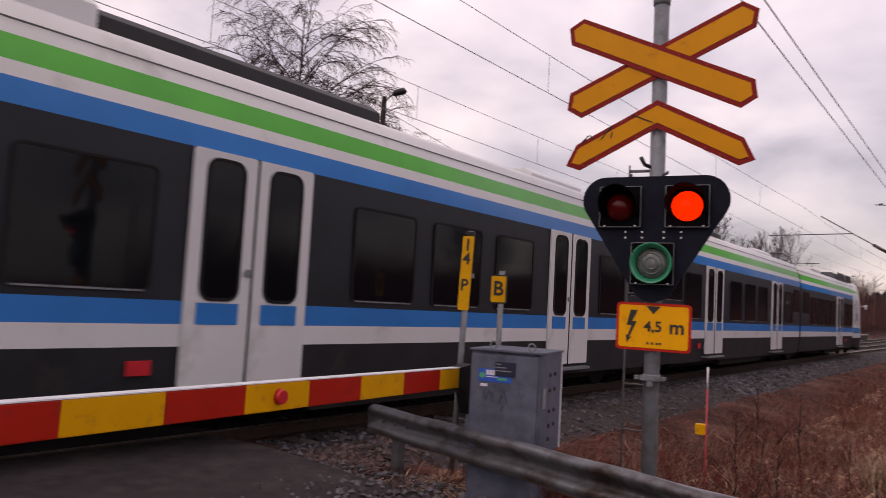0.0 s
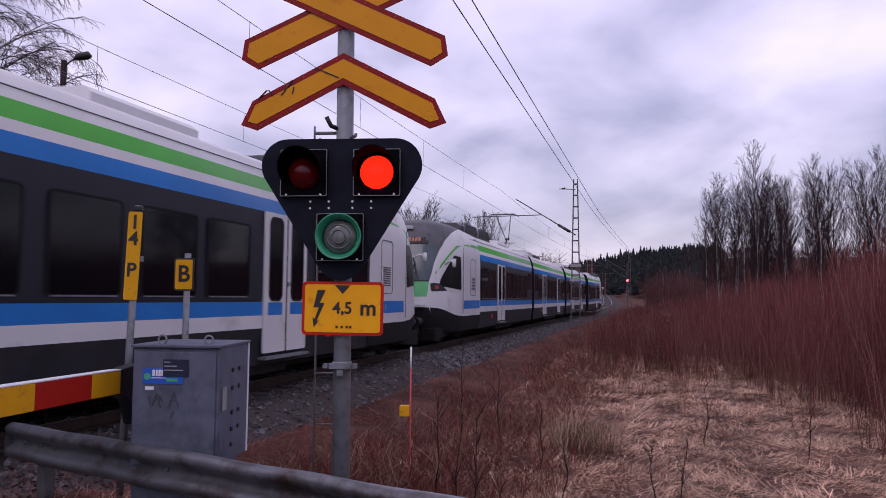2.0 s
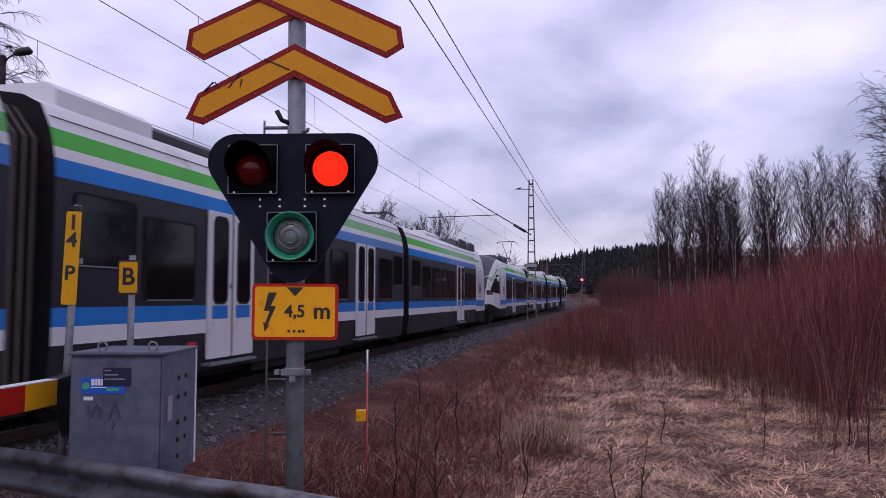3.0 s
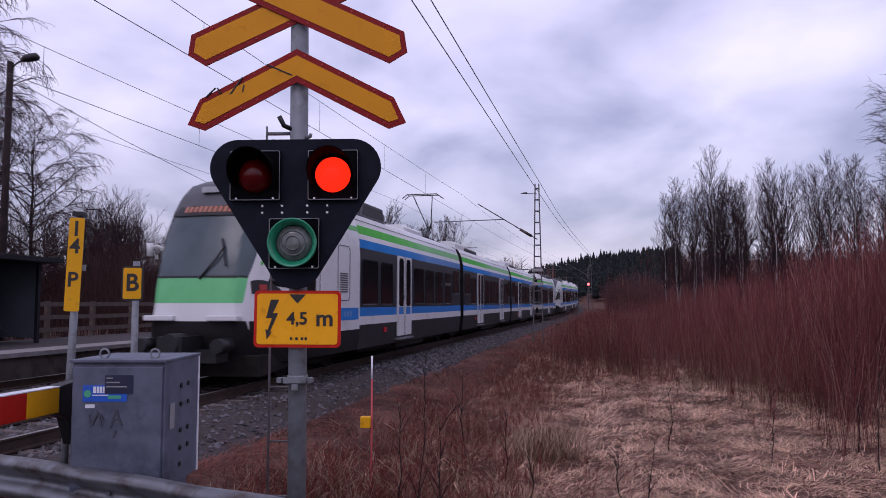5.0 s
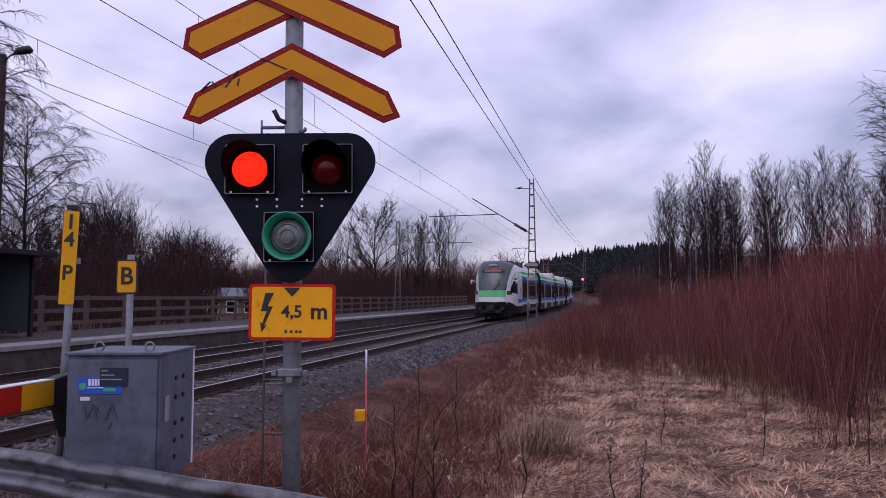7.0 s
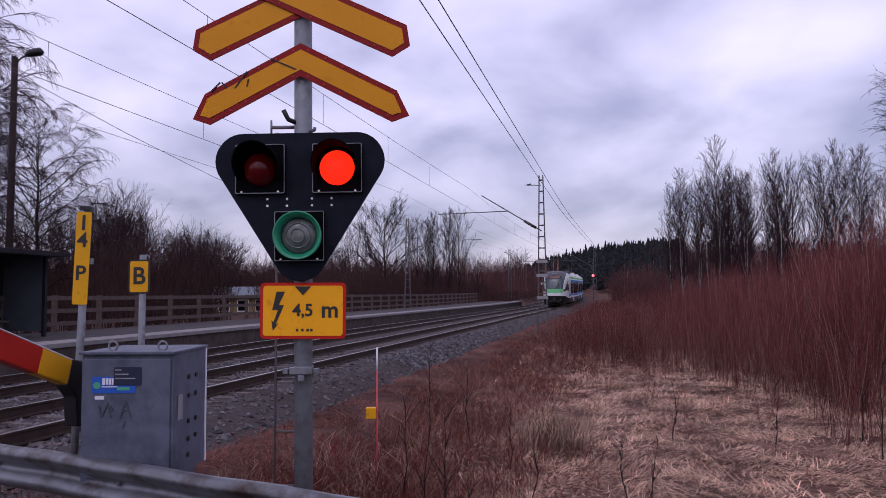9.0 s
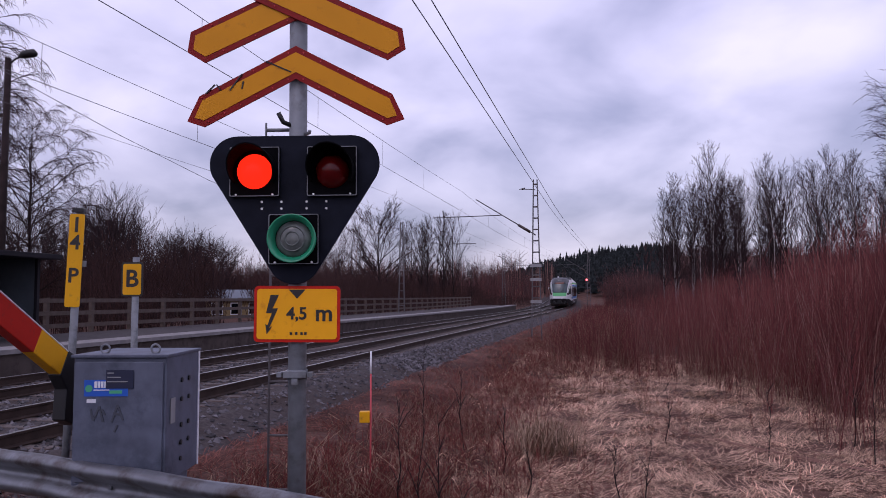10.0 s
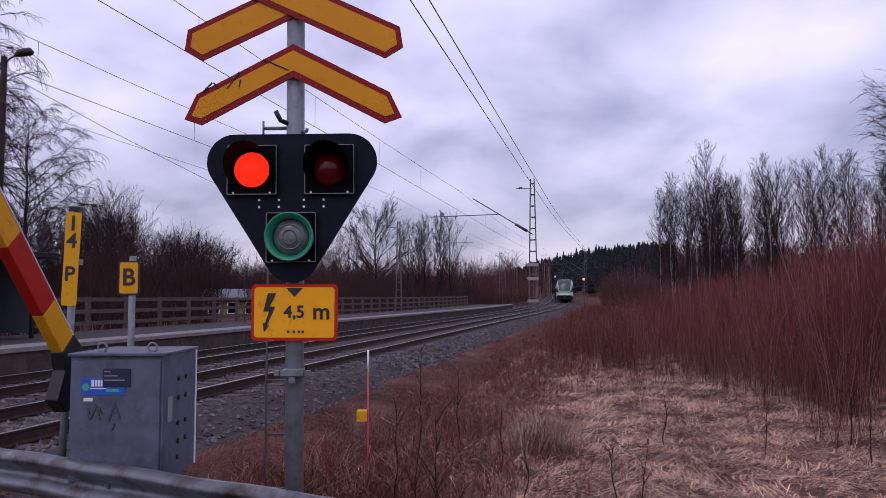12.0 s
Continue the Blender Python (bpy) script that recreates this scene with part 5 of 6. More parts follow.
# ---- masts and overhead line ----
def lattice_mast(name, u, v, h, arm, armz, foot=0.55, pale=True):
    g = grade(v)
    t = thing(name, Matrix.Translation(uv(u, v, g)) @ Matrix.Rotation(-THETA, 4, "Z"), "grey steel lattice catenary mast with a bracket arm", "catenary mast", "catenary masts")
    a, b = foot / 2, 0.10
    z0 = -0.9
    for sx in (-1, 1):
        for sy in (-1, 1):
            bm = bmesh.new(); tube(bm, [(sx * a, sy * 0.09, z0), (sx * b, sy * 0.07, h)], 0.035, 4); part("leg", bm, M_GALVDARK, t)
    k = 0
    z = 0.4
    while z < h:
        f_ = (z - z0) / (h - z0)
        w = a + (b - a) * f_
        bm = bmesh.new(); box(bm, -w, w, -0.10, 0.10, z - 0.03, z + 0.03); part("batten", bm, M_GALVDARK, t)
        z += 0.62
    if pale:
        for z in (1.35, 2.55, 3.3):
            bm = bmesh.new(); box(bm, -0.3, 0.3, -0.14, -0.11, z, z + 0.16); part("plate", bm, M_SIGGREY, t)
    s = 1 if arm > 0 else -1
    bm = bmesh.new(); tube(bm, [(0, 0, armz - 1.5), (arm, 0, armz + 0.55)], 0.03, 6); part("strut", bm, M_GALVDARK, t)
    bm = bmesh.new(); tube(bm, [(s * 0.3, 0, armz - 1.32), (s * 0.95, 0, armz - 0.92)], 0.075, 8); part("insulator", bm, M_INSUL, t)
    bm = bmesh.new(); tube(bm, [(arm, 0, armz + 0.55), (arm * 0.55, 0, armz - 0.36), (arm * 1.75, 0, armz - 0.42)], 0.025, 6); tube(bm, [(arm * 1.3, 0, armz - 0.40), (arm * 1.3, 0, armz - 0.62)], 0.02, 5); part("arm", bm, M_GALVDARK, t)
    bm = bmesh.new(); tube(bm, [(0, 0, h - 0.55), (-0.9, 0, h - 0.5)], 0.022, 5); tube(bm, [(-0.75, 0, h - 0.5), (-0.55, 0, h - 0.47)], 0.05, 6); part("cross_arm", bm, M_GALVDARK, t)
    return t


lattice_mast("catenary_mast", 4.1, 42.6, 8.1, -3.3, 6.55)
lattice_mast("catenary_mast", 4.2, 110, 8.2, -3.4, 6.5, pale=False)
lattice_mast("catenary_mast", -9.0, 62, 8.0, 3.6, 6.5, pale=False)
lattice_mast("catenary_mast", -8.2, 112, 8.0, 3.4, 6.5, pale=False)
lattice_mast("catenary_mast", 4.4, 175, 8.2, -3.4, 6.5, pale=False)


def wire(name, pts, r=0.009):
    bm = bmesh.new()
    tube(bm, pts, r, 4)
    return tagged(part(name, bm, M_WIRE), "thin dark overhead line wire above the track", "wire", "overhead wires")


def span_line(name, u, z, sag, stops, r, du=0.0):
    pts = []
    for v0, v1 in zip(stops, stops[1:]):
        for k in range(12):
            f_ = k / 12
            v = v0 + (v1 - v0) * f_
            pts.append(uv(u + du * math.sin(v * 0.05), v, z + grade(v) - sag * 4 * f_ * (1 - f_)))
    pts.append(uv(u, stops[-1], z + grade(stops[-1])))
    return wire(name, pts, r)


STOPS = [-72, -15, 42.6, 110, 175, 240]
for u, zc in ((0.0, 6.46), (-3.75, 6.24)):
    span_line("contact_wire", u, zc, 0.03, STOPS, 0.008)
    span_line("messenger_wire", u, zc + 1.12, 0.30, STOPS, 0.007)
    for v in (2.8, 9, 15.2, 21.4, 27.6, 33.8, 52, 62, 72, 82, 92):
        a = uv(u, v, zc + grade(v))
        wire("dropper", [a, a + Vector((0, 0, 0.84))], 0.006)
span_line("feeder_wire", 3.92, 8.05, 0.02, STOPS, 0.014)
span_line("feeder_wire", 4.32, 8.05, 0.02, STOPS, 0.014)
wire("feeder_wire", [Vector((-13.9, 16.5, 9.1)), Vector((-12.3, 22.7, 8.0)), Vector((-11.4, 26.3, 7.45)), Vector((-10.1, 32.5, 6.8)), Vector((-8.2, 42.0, 6.25)), uv(-9.0, 62, 6.6)], 0.010)
span_line("feeder_wire", -9.6, 7.9, 0.5, [-40, 4, 62, 112, 175], 0.008)


# signals far down the line
def track_signal(u, v, h, red):
    t = thing("track_signal", Matrix.Translation(uv(u, v, grade(v) - 0.6)) @ Matrix.Rotation(-THETA, 4, "Z"), "distant railway signal mast with a red lamp", "railway signal", "track signals")
    bm = bmesh.new(); tube(bm, [(0, 0, 0), (0, 0, h)], 0.07, 6); part("mast", bm, M_BLACK, t)
    bm = bmesh.new(); box(bm, -0.3, 0.3, -0.1, 0.1, h - 0.2, h + 1.3); part("head", bm, M_BLACK, t)
    bm = bmesh.new(); tube(bm, [(0, -0.1, h + 0.45), (0, -0.2, h + 0.45)], 0.19, 10); part("lamp", bm, M_SIGRED if red else M_STICKW, t)


track_signal(3.6, 128, 4.3, True)
track_signal(-1.8, 150, 5.0, False)

# ---- bare trees ----
class Sticks:
    """Collects tapered sticks as plain lists of vertices and faces."""

    def __init__(self):
        self.v, self.f, self.m = [], [], []

    def add(self, path, radii, sides=3, mi=0):
        k = len(self.v)
        n = len(path)
        a = None
        for i, p in enumerate(path):
            t = (path[min(i + 1, n - 1)] - path[max(i - 1, 0)])
            t = t.normalized() if t.length > 1e-9 else Vector((0, 0, 1))
            a = t.orthogonal().normalized() if a is None else (a - t * a.dot(t)).normalized()
            b = t.cross(a)
            for s in range(sides):
                an = s * math.tau / sides
                self.v.append((p + (a * math.cos(an) + b * math.sin(an)) * radii[i])[:])
        for i in range(n - 1):
            for s in range(sides):
                s2 = (s + 1) % sides
                self.f.append((k + i * sides + s, k + i * sides + s2, k + (i + 1) * sides + s2, k + (i + 1) * sides + s))
                self.m.append(mi)

    def mesh(self, name, mats):
        me = mesh_of(name, self.v, self.f, mats)
        me.polygons.foreach_set("material_index", self.m)
        return me


def bare_tree(seed, h, spread, droop, twiggy, trunk_mat, trunk_r=0.011, first=0.3, limbs=26, upright=0.9, fine=0.004):
    """Trunk mesh and crown mesh of a leafless tree."""
    rng = random.Random(seed)
    trunk, crown = Sticks(), Sticks()
    n = 9
    path, p = [], Vector((0, 0, -0.2))
    for i in range(n + 1):
        path.append(p.copy())
        p += Vector((rng.uniform(-0.03, 0.03) * h / 3, rng.uniform(-0.03, 0.03) * h / 3, (h + 0.2) / n))
    r0 = h * trunk_r
    trunk.add(path, [r0 * (1 - 0.93 * i / n) for i in range(n + 1)], 7)

    def at(f_):
        x = f_ * n
        i = min(int(x), n - 1)
        return path[i].lerp(path[i + 1], x - i)

    def branch(p0, dirn, ln, r, depth):
        segs = 4 if depth < 2 else 3
        pts, q, d_ = [p0.copy()], p0.copy(), dirn.copy()
        for i in range(segs):
            q = q + d_ * (ln / segs)
            pts.append(q.copy())
            d_ = (d_ + Vector((rng.uniform(-.12, .12), rng.uniform(-.12, .12), rng.uniform(-.05, .12) * (1 if depth < 1 else 0.4) - droop * (0.12 + 0.2 * depth) + 0.06))).normalized()
        crown.add(pts, [r * (1 - 0.8 * i / segs) + fine for i in range(segs + 1)], 4 if depth == 0 else 3, 0 if depth == 0 else 1)
        if depth < 3:
            kids = (int(5 * twiggy), int(4 * twiggy), int(3 * twiggy))[depth]
            for k in range(kids):
                f_ = 0.22 + 0.75 * (k + rng.random()) / kids
                i = min(int(f_ * segs), segs - 1)
                b0 = pts[i].lerp(pts[i + 1], f_ * segs - i)
                base = (pts[i + 1] - pts[i]).normalized()
                side = Vector((rng.uniform(-1, 1), rng.uniform(-1, 1), rng.uniform(-.5, .7) - droop * 0.4)).normalized()
                branch(b0, (base * 0.85 + side * 0.58).normalized(), ln * rng.uniform(0.32, 0.55), r * 0.45, depth + 1)

    for k in range(limbs):
        f_ = first + (0.97 - first) * (k + rng.random() * 0.8) / limbs
        an = k * 2.4 + rng.uniform(-.5, .5)
        taper = math.sin(math.pi * (0.18 + 0.80 * (f_ - first) / (1 - first))) ** 0.8
        ln = spread * h * (0.25 + 0.75 * taper)
        d_ = Vector((math.cos(an), math.sin(an), upright * rng.uniform(0.7, 1.4))).normalized()
        branch(at(f_), d_, ln, r0 * (1 - f_) * 0.5 + 0.006, 0)
    return trunk.mesh("trunk", [trunk_mat]), crown.mesh("crown", [M_BARK, M_TWIG])


def plant_tree(name, meshes, x, y, z, turn, scale, label, group):
    t = thing(name, Matrix.LocRotScale((x, y, z), Euler((0, 0, radians(turn))), (scale, scale, scale)), label, "tree", group)
    part("trunk", meshes[0], None, t)
    part("crown", meshes[1], None, t)
    return t


birchA = bare_tree(11, 16, 0.17, 0.06, 1.01, M_BIRCH, 0.007, 0.22, 38, 2.1, 0.0045)
birchB = bare_tree(12, 15, 0.18, 0.10, 1.01, M_BIRCH, 0.0065, 0.24, 36, 1.9, 0.0045)
alderA = bare_tree(13, 14, 0.36, -0.12, 1.01, M_BARK, 0.010, 0.12, 22, 2.3, 0.0055)
alderB = bare_tree(14, 13, 0.38, -0.08, 1.01, M_BARK, 0.011, 0.12, 22, 2.1, 0.0055)
weeping = bare_tree(15, 14, 0.30, 0.75, 1.55, M_BARK, 0.012, 0.18, 44, 0.8)
broad_birch = bare_tree(18, 14, 0.30, 0.42, 1.7, M_BARK, 0.011, 0.22, 42, 1.3, 0.004)
oak = bare_tree(16, 12, 0.46, 0.0, 1.35, M_BARK, 0.020, 0.16, 28, 0.95, 0.007)
poplar = bare_tree(17, 14, 0.20, -0.2, 1.3, M_BARK, 0.009, 0.12, 32, 2.0, 0.007)
rng = random.Random(3)


def gz(x, y):
    return ground_z(*to_uv(x, y))


BL = "slender leafless birch with a white trunk behind the thicket"
AL = "leafless grey alder in a row beyond the thicket"
for i, (x, y, s, me) in enumerate(((25.9, 75, 1.17, birchA), (21.8, 74, 0.88, birchB), (22.9, 77, 0.98, birchA), (24.3, 76, 0.97, birchB), (24.9, 72, 0.84, birchA), (27.2, 77, 1.0, birchB), (28.6, 75, 0.93, birchA), (29.9, 78, 0.84, birchB), (23.4, 71, 0.8, birchB), (26.6, 70, 0.9, birchA), (22.3, 79, 0.9, birchA), (24.0, 80, 0.95, birchB), (25.3, 79, 0.92, birchA), (28.0, 80, 0.9, birchB), (29.4, 72, 0.78, birchA), (30.9, 80, 0.85, birchB))):
    plant_tree("birch_tree", me, x + 1.5, y, gz(x + 1.5, y), 47 * i, s * 0.95, BL, "birches")
for i in range(22):
    x, y = 31.0 + 1.4 * i + rng.uniform(-.6, .6), 84 + rng.uniform(-4, 4)
    plant_tree("alder_tree", (alderA, alderB, birchA)[i % 3], x, y, gz(x, y), 61 * i, rng.uniform(1.0, 1.17), AL, "alders")
for i, (x, y, s) in enumerate(((21.2, 47, 0.62), (24.6, 49, 0.70), (29.0, 52, 0.8), (18.6, 46, 0.45), (33, 55, 0.8))):
    plant_tree("birch_tree", (birchB, birchA)[i % 2], x, y, gz(x, y), 33 * i, s, "thin young birch standing in the red thicket", "birches")
plant_tree("birch_tree", broad_birch, 28.4, 41, gz(28, 41), 10, 1.07, "large leafless birch with hanging twigs above the thicket", "birches")
for i, (x, y, s) in enumerate(((-19.3, 28.5, 0.86), (-22.5, 29, 1.2), (-27, 33, 1.05), (-19.8, 37, 0.8), (-31, 42, 1.0))):
    plant_tree("birch_tree", weeping, x, y, gz(x, y), 77 * i, s, "leafless weeping birch behind the platform fence", "birches")
for i, (x, y, s, me) in enumerate(((-31.5, 72, 0.80, alderB), (-34, 75, 0.75, alderA), (-40, 70, 0.7, alderB), (-32, 90, 0.68, oak), (-29, 92, 0.66, alderB), (-27.5, 95, 0.62, oak), (-38, 88, 0.7, alderA), (-45, 80, 0.85, alderB), (-37, 60, 0.7, alderA), (-42, 62, 0.8, oak), (-48, 66, 0.85, alderA), (-30, 58, 0.55, alderB), (-27, 60, 0.5, alderA), (-33, 64, 0.62, alderA), (-36, 68, 0.7, alderB), (-26, 66, 0.52, oak), (-23.5, 64, 0.45, alderB), (-29, 70, 0.6, alderA), (-24.5, 78, 0.55, oak), (-35, 80, 0.7, alderB), (-21.5, 74, 0.42, alderA), (-39, 54, 0.75, alderA), (-44, 52, 0.85, alderB), (-34, 50, 0.6, oak))):
    plant_tree("alder_tree", me, x, y, gz(x, y), 51 * i, s, "leafless dark tree in the scrub behind the platform", "trees behind the platform")
for i in range(18):
    tall = i % 2 == 0
    y = rng.uniform(66, 82) if tall else rng.uniform(84, 96)
    x = -y * (rng.uniform(0.40, 0.50) if tall else rng.uniform(0.285, 0.40))
    plant_tree("alder_tree", (alderB, oak, alderA)[i % 3], x, y, gz(x, y), 43 * i, rng.uniform(0.68, 0.80) if tall else rng.uniform(0.56, 0.68), "leafless dark tree in the scrub behind the platform", "trees behind the platform")
plant_tree("oak_tree", oak, -8.7, 110, gz(-8.7, 110), 0, 1.12, "broad leafless oak beyond the platform", "trees beyond the platform")
for i, (x, y, s, me) in enumerate(((-13, 112, 0.85, alderB), (-15.5, 116, 0.8, alderA), (-4.4, 113, 0.85, alderA), (-1.6, 112, 0.95, poplar), (0.6, 114, 1.0, poplar), (2.2, 116, 0.92, alderA), (-2.8, 116, 0.9, poplar), (5.2, 122, 0.5, alderB), (-18, 118, 0.7, oak))):
    plant_tree("poplar_tree", me, x, y, gz(x, y), 71 * i, s, "leafless upright tree beyond the platform", "trees beyond the platform")


# ---- thickets, scrub, weeds and grass ----
def shrub_template(seed, h, stems, mi_low, lean_most=0.22, thick=1.0, twigs=4):
    r = random.Random(seed)
    st = Sticks()
    for k in range(stems):
        an, lean = r.uniform(0, 6.28), r.uniform(0.02, lean_most)
        p = Vector((r.uniform(-.25, .25), r.uniform(-.25, .25), 0))
        d_ = Vector((math.cos(an) * lean, math.sin(an) * lean, 1)).normalized()
        ln = h * r.uniform(0.6, 1.1)
        pts = [p, p + d_ * ln * 0.35, p + d_ * ln * 0.7 + Vector((r.uniform(-.08, .08), r.uniform(-.08, .08), 0)), p + d_ * ln + Vector((r.uniform(-.15, .15), r.uniform(-.15, .15), 0))]
        rad = r.uniform(0.006, 0.013) * thick
        st.add(pts, [rad, rad * 0.8, rad * 0.6, 0.003], 3, mi_low if r.random() < 0.42 else 0)
        for j in range(twigs):
            f_ = r.uniform(0.35, 0.9)
            b0 = p + d_ * ln * f_
            b1 = b0 + Vector((r.uniform(-.35, .35), r.uniform(-.35, .35), r.uniform(0.4, 0.9))) * (h * 0.28)
            st.add([b0, b0.lerp(b1, 0.5) + Vector((0, 0, 0.03)), b1], [rad * 0.5, rad * 0.4, 0.002], 3, 0)
    return np.array(st.v), np.array(st.f), np.array(st.m)


def stuff(name, placed, mats, label, category):
    """One mesh out of many placed templates: (template, x, y, z, turn, scale)."""
    V, F, M, k = [], [], [], 0
    for (tv, tf, tm), x, y, z, a, s, sz in placed:
        c, sn = math.cos(a), math.sin(a)
        V.append(np.c_[(tv[:, 0] * c - tv[:, 1] * sn) * s + x, (tv[:, 0] * sn + tv[:, 1] * c) * s + y, tv[:, 2] * sz + z])
        F.append(tf + k)
        M.append(tm)
        k += len(tv)
    V, F, M = np.concatenate(V), np.concatenate(F), np.concatenate(M)
    me = bpy.data.meshes.new(name)
    me.vertices.add(len(V))
    me.vertices.foreach_set("co", V.ravel())
    n = F.shape[1]
    me.loops.add(F.size)
    me.loops.foreach_set("vertex_index", F.ravel())
    me.polygons.add(len(F))
    me.polygons.foreach_set("loop_start", np.arange(len(F)) * n)
    me.polygons.foreach_set("material_index", M)
    for m in mats:
        me.materials.append(m)
    me.update()
    me.validate()
    return tagged(new(name, me), label, category, kind="stuff")


def thicket_edge(y, q):
    """The x where the thicket begins, y metres ahead; q loosens the border."""
    if y < 27:
        return 8.6 + 1.2 * math.sin(y * 0.35) - 2.4 * q ** 3
    return 0.212 * y + 0.4 * math.sin(y * 0.5)


willows = [shrub_template(30 + i, 3.4, 9, 1, 0.34, 0.72, 6) for i in range(6)]
placed = []
rng = random.Random(21)
while len(placed) < 3200:
    y = 12 + 78 * rng.random() ** 1.35
    x = rng.uniform(0.2 * y, 10 + 0.78 * y)
    u, v = to_uv(x, y)
    edge = thicket_edge(y, rng.random())
    if y < 30 and rng.random() < 0.35:
        continue
    if y < 27 and not (x > edge + max(0, (20 - y)) * 0.10):
        if not (y > 24 - 7 * rng.random() ** 3 and x > 6.5 - 1.5 * rng.random() ** 2):
            continue
    if x < edge and y >= 27:
        continue
    s = rng.uniform(0.5, 1.18) * min(1.38, 0.34 + 0.09 * (x - 0.2 * y) + (0.22 if y < 30 else 0.0))
    placed.append((willows[rng.randrange(6)], x, y, ground_z(u, v) - 0.05, rng.uniform(0, 6.28), s * 0.95, s))
stuff("willow_thicket", placed, [M_WILLOW, M_WILLOWG], "dense leafless red-brown willow thicket beside the railway", "thicket")

placed = []
while len(placed) < 1400:
    y = 15 + 75 * rng.random() ** 1.2
    x = thicket_edge(y, 0.0) + 1.0 - rng.expovariate(1 / 2.2)
    u, v = to_uv(x, y)
    if u < 5.4 or (y < 24 and x < 6.0 + (24 - y) * 0.3):
        continue
    s = rng.uniform(0.22, 0.62)
    placed.append((willows[rng.randrange(6)], x, y, ground_z(u, v) - 0.05, rng.uniform(0, 6.28), s * 1.2, s))
stuff("willow_shoots", placed, [M_WILLOW, M_PALEWEED], "sparse short willow shoots at the border of the thicket", "thicket")

placed = []
while len(placed) < 2300:
    v = rng.uniform(6, 150)
    u = rng.uniform(-60, -11.8) if v < 100 else rng.uniform(-60, -5.5)
    p = uv(u, v)
    if -0.292 < p.x / max(p.y, 1) < -0.248 and p.y < 84:
        continue
    s = rng.uniform(0.7, 1.25) * (0.6 if u > -15 else 1.0) * ((1.5 if u < -19 else 1.05) if v > 75 else 1.5)
    placed.append((willows[rng.randrange(6)], p.x, p.y, ground_z(u, v) - 0.05, rng.uniform(0, 6.28), s * 1.6, s))
stuff("scrub", placed, [M_SCRUB, M_TWIG], "grey-brown leafless scrub behind the platform", "scrub")
placed = []
while len(placed) < 1500:
    x, y = rng.uniform(-90, 75), rng.uniform(135, 230)
    u, v = to_uv(x, y)
    if -9 < u < 7:
        continue
    s = rng.uniform(1.4, 2.8)
    placed.append((willows[rng.randrange(6)], x, y, ground_z(u, v) - 0.05, rng.uniform(0, 6.28), s * 1.5, s))
stuff("scrub", placed, [M_FARSCRUB, M_WILLOW], "far leafless brown scrub along the line", "scrub")

weeds = [shrub_template(60 + i, 0.55, 6, 1, 0.95, 0.36, 6) for i in range(5)]
placed = []
while len(placed) < 1250:
    v = 7.2 + 42 * rng.random() ** 1.8
    u = rng.gauss(5.3 if v < 16 else 4.9, 0.95)
    if u < 3.0:
        continue
    p = uv(u, v)
    patch = 0.5 + 0.5 * noise.noise(Vector((p.x * 0.6, p.y * 0.6, 5.0)))
    if rng.random() > 0.25 + patch:
        continue
    if patch < 0.42 and rng.random() < 0.8:
        continue
    s = rng.uniform(0.5, 1.3) * (0.6 if u < 4.0 else 1.0) * (1.0 if v < 14 else 0.85)
    placed.append((weeds[rng.randrange(5)], p.x, p.y, max(ground_z(u, v), bed_z(u, v) if u < 3.9 else -9) - 0.02, rng.uniform(0, 6.28), s * 1.1, s))
stuff("dry_weeds", placed, [M_WEED, M_PALEWEED], "reddish-brown dead weed stems on the embankment slope", "weeds")
placed = []
while len(placed) < 260:
    u, v = rng.uniform(6.2, 22), 8.6 + 22 * rng.random()
    p = uv(u, v)
    s = rng.uniform(0.7, 1.5)
    placed.append((weeds[rng.randrange(5)], p.x, p.y, ground_z(u, v) - 0.02, rng.uniform(0, 6.28), s * 0.6, s))
stuff("dry_weeds", placed, [M_WEED, M_PALEWEED], "scattered dead weed stems in the straw", "weeds")


def sapling(x, y, h, seed, label):
    r = random.Random(seed)
    ob = thing("sapling", pose(x, y, gz(x, y)), label, "sapling", "saplings")
    st = Sticks()
    p = Vector((0, 0, -0.05))
    pts = [p]
    for i in range(6):
        p = p + Vector((r.uniform(-.04, .04), r.uniform(-.04, .04), h / 6))
        pts.append(p)
    st.add(pts, [0.011 * (1 - 0.8 * i / 6) for i in range(7)], 5)
    part("stem", st.mesh("stem", [M_BARK]), None, ob)
    for j in range(9):
        f_ = r.uniform(0.25, 0.95)
        i = min(int(f_ * 6), 5)
        b0 = pts[i].lerp(pts[i + 1], f_ * 6 - i)
        an = r.uniform(0, 6.28)
        ln = r.uniform(0.2, 0.5) * h * 0.5
        b1 = b0 + Vector((math.cos(an) * 0.55, math.sin(an) * 0.55, 0.8)) * ln
        st = Sticks()
        st.add([b0, b0.lerp(b1, .5) + Vector((0, 0, .02)), b1], [0.006, 0.004, 0.002], 3)
        part("twig", st.mesh("twig", [M_BARK]), None, ob)


for i, (x, y, h) in enumerate(((-0.18, 6.6, 1.45), (-0.05, 7.3, 1.5), (2.35, 8.6, 1.1), (2.15, 9.0, 0.9), (-0.45, 8.2, 1.5), (0.4, 12.5, 1.4), (0.9, 11.0, 1.1), (-0.3, 14.2, 1.6), (5.2, 12, 1.2), (3.9, 13, 1.1), (6.6, 11.5, 1.6), (7.2, 11.2, 1.9), (7.9, 12.2, 2.2), (7.0, 12.8, 2.0), (0.2, 7.0, 0.9), (1.0, 9.2, 0.8))):
    sapling(x, y, h, 80 + i, "thin bare dark sapling in the dead grass")


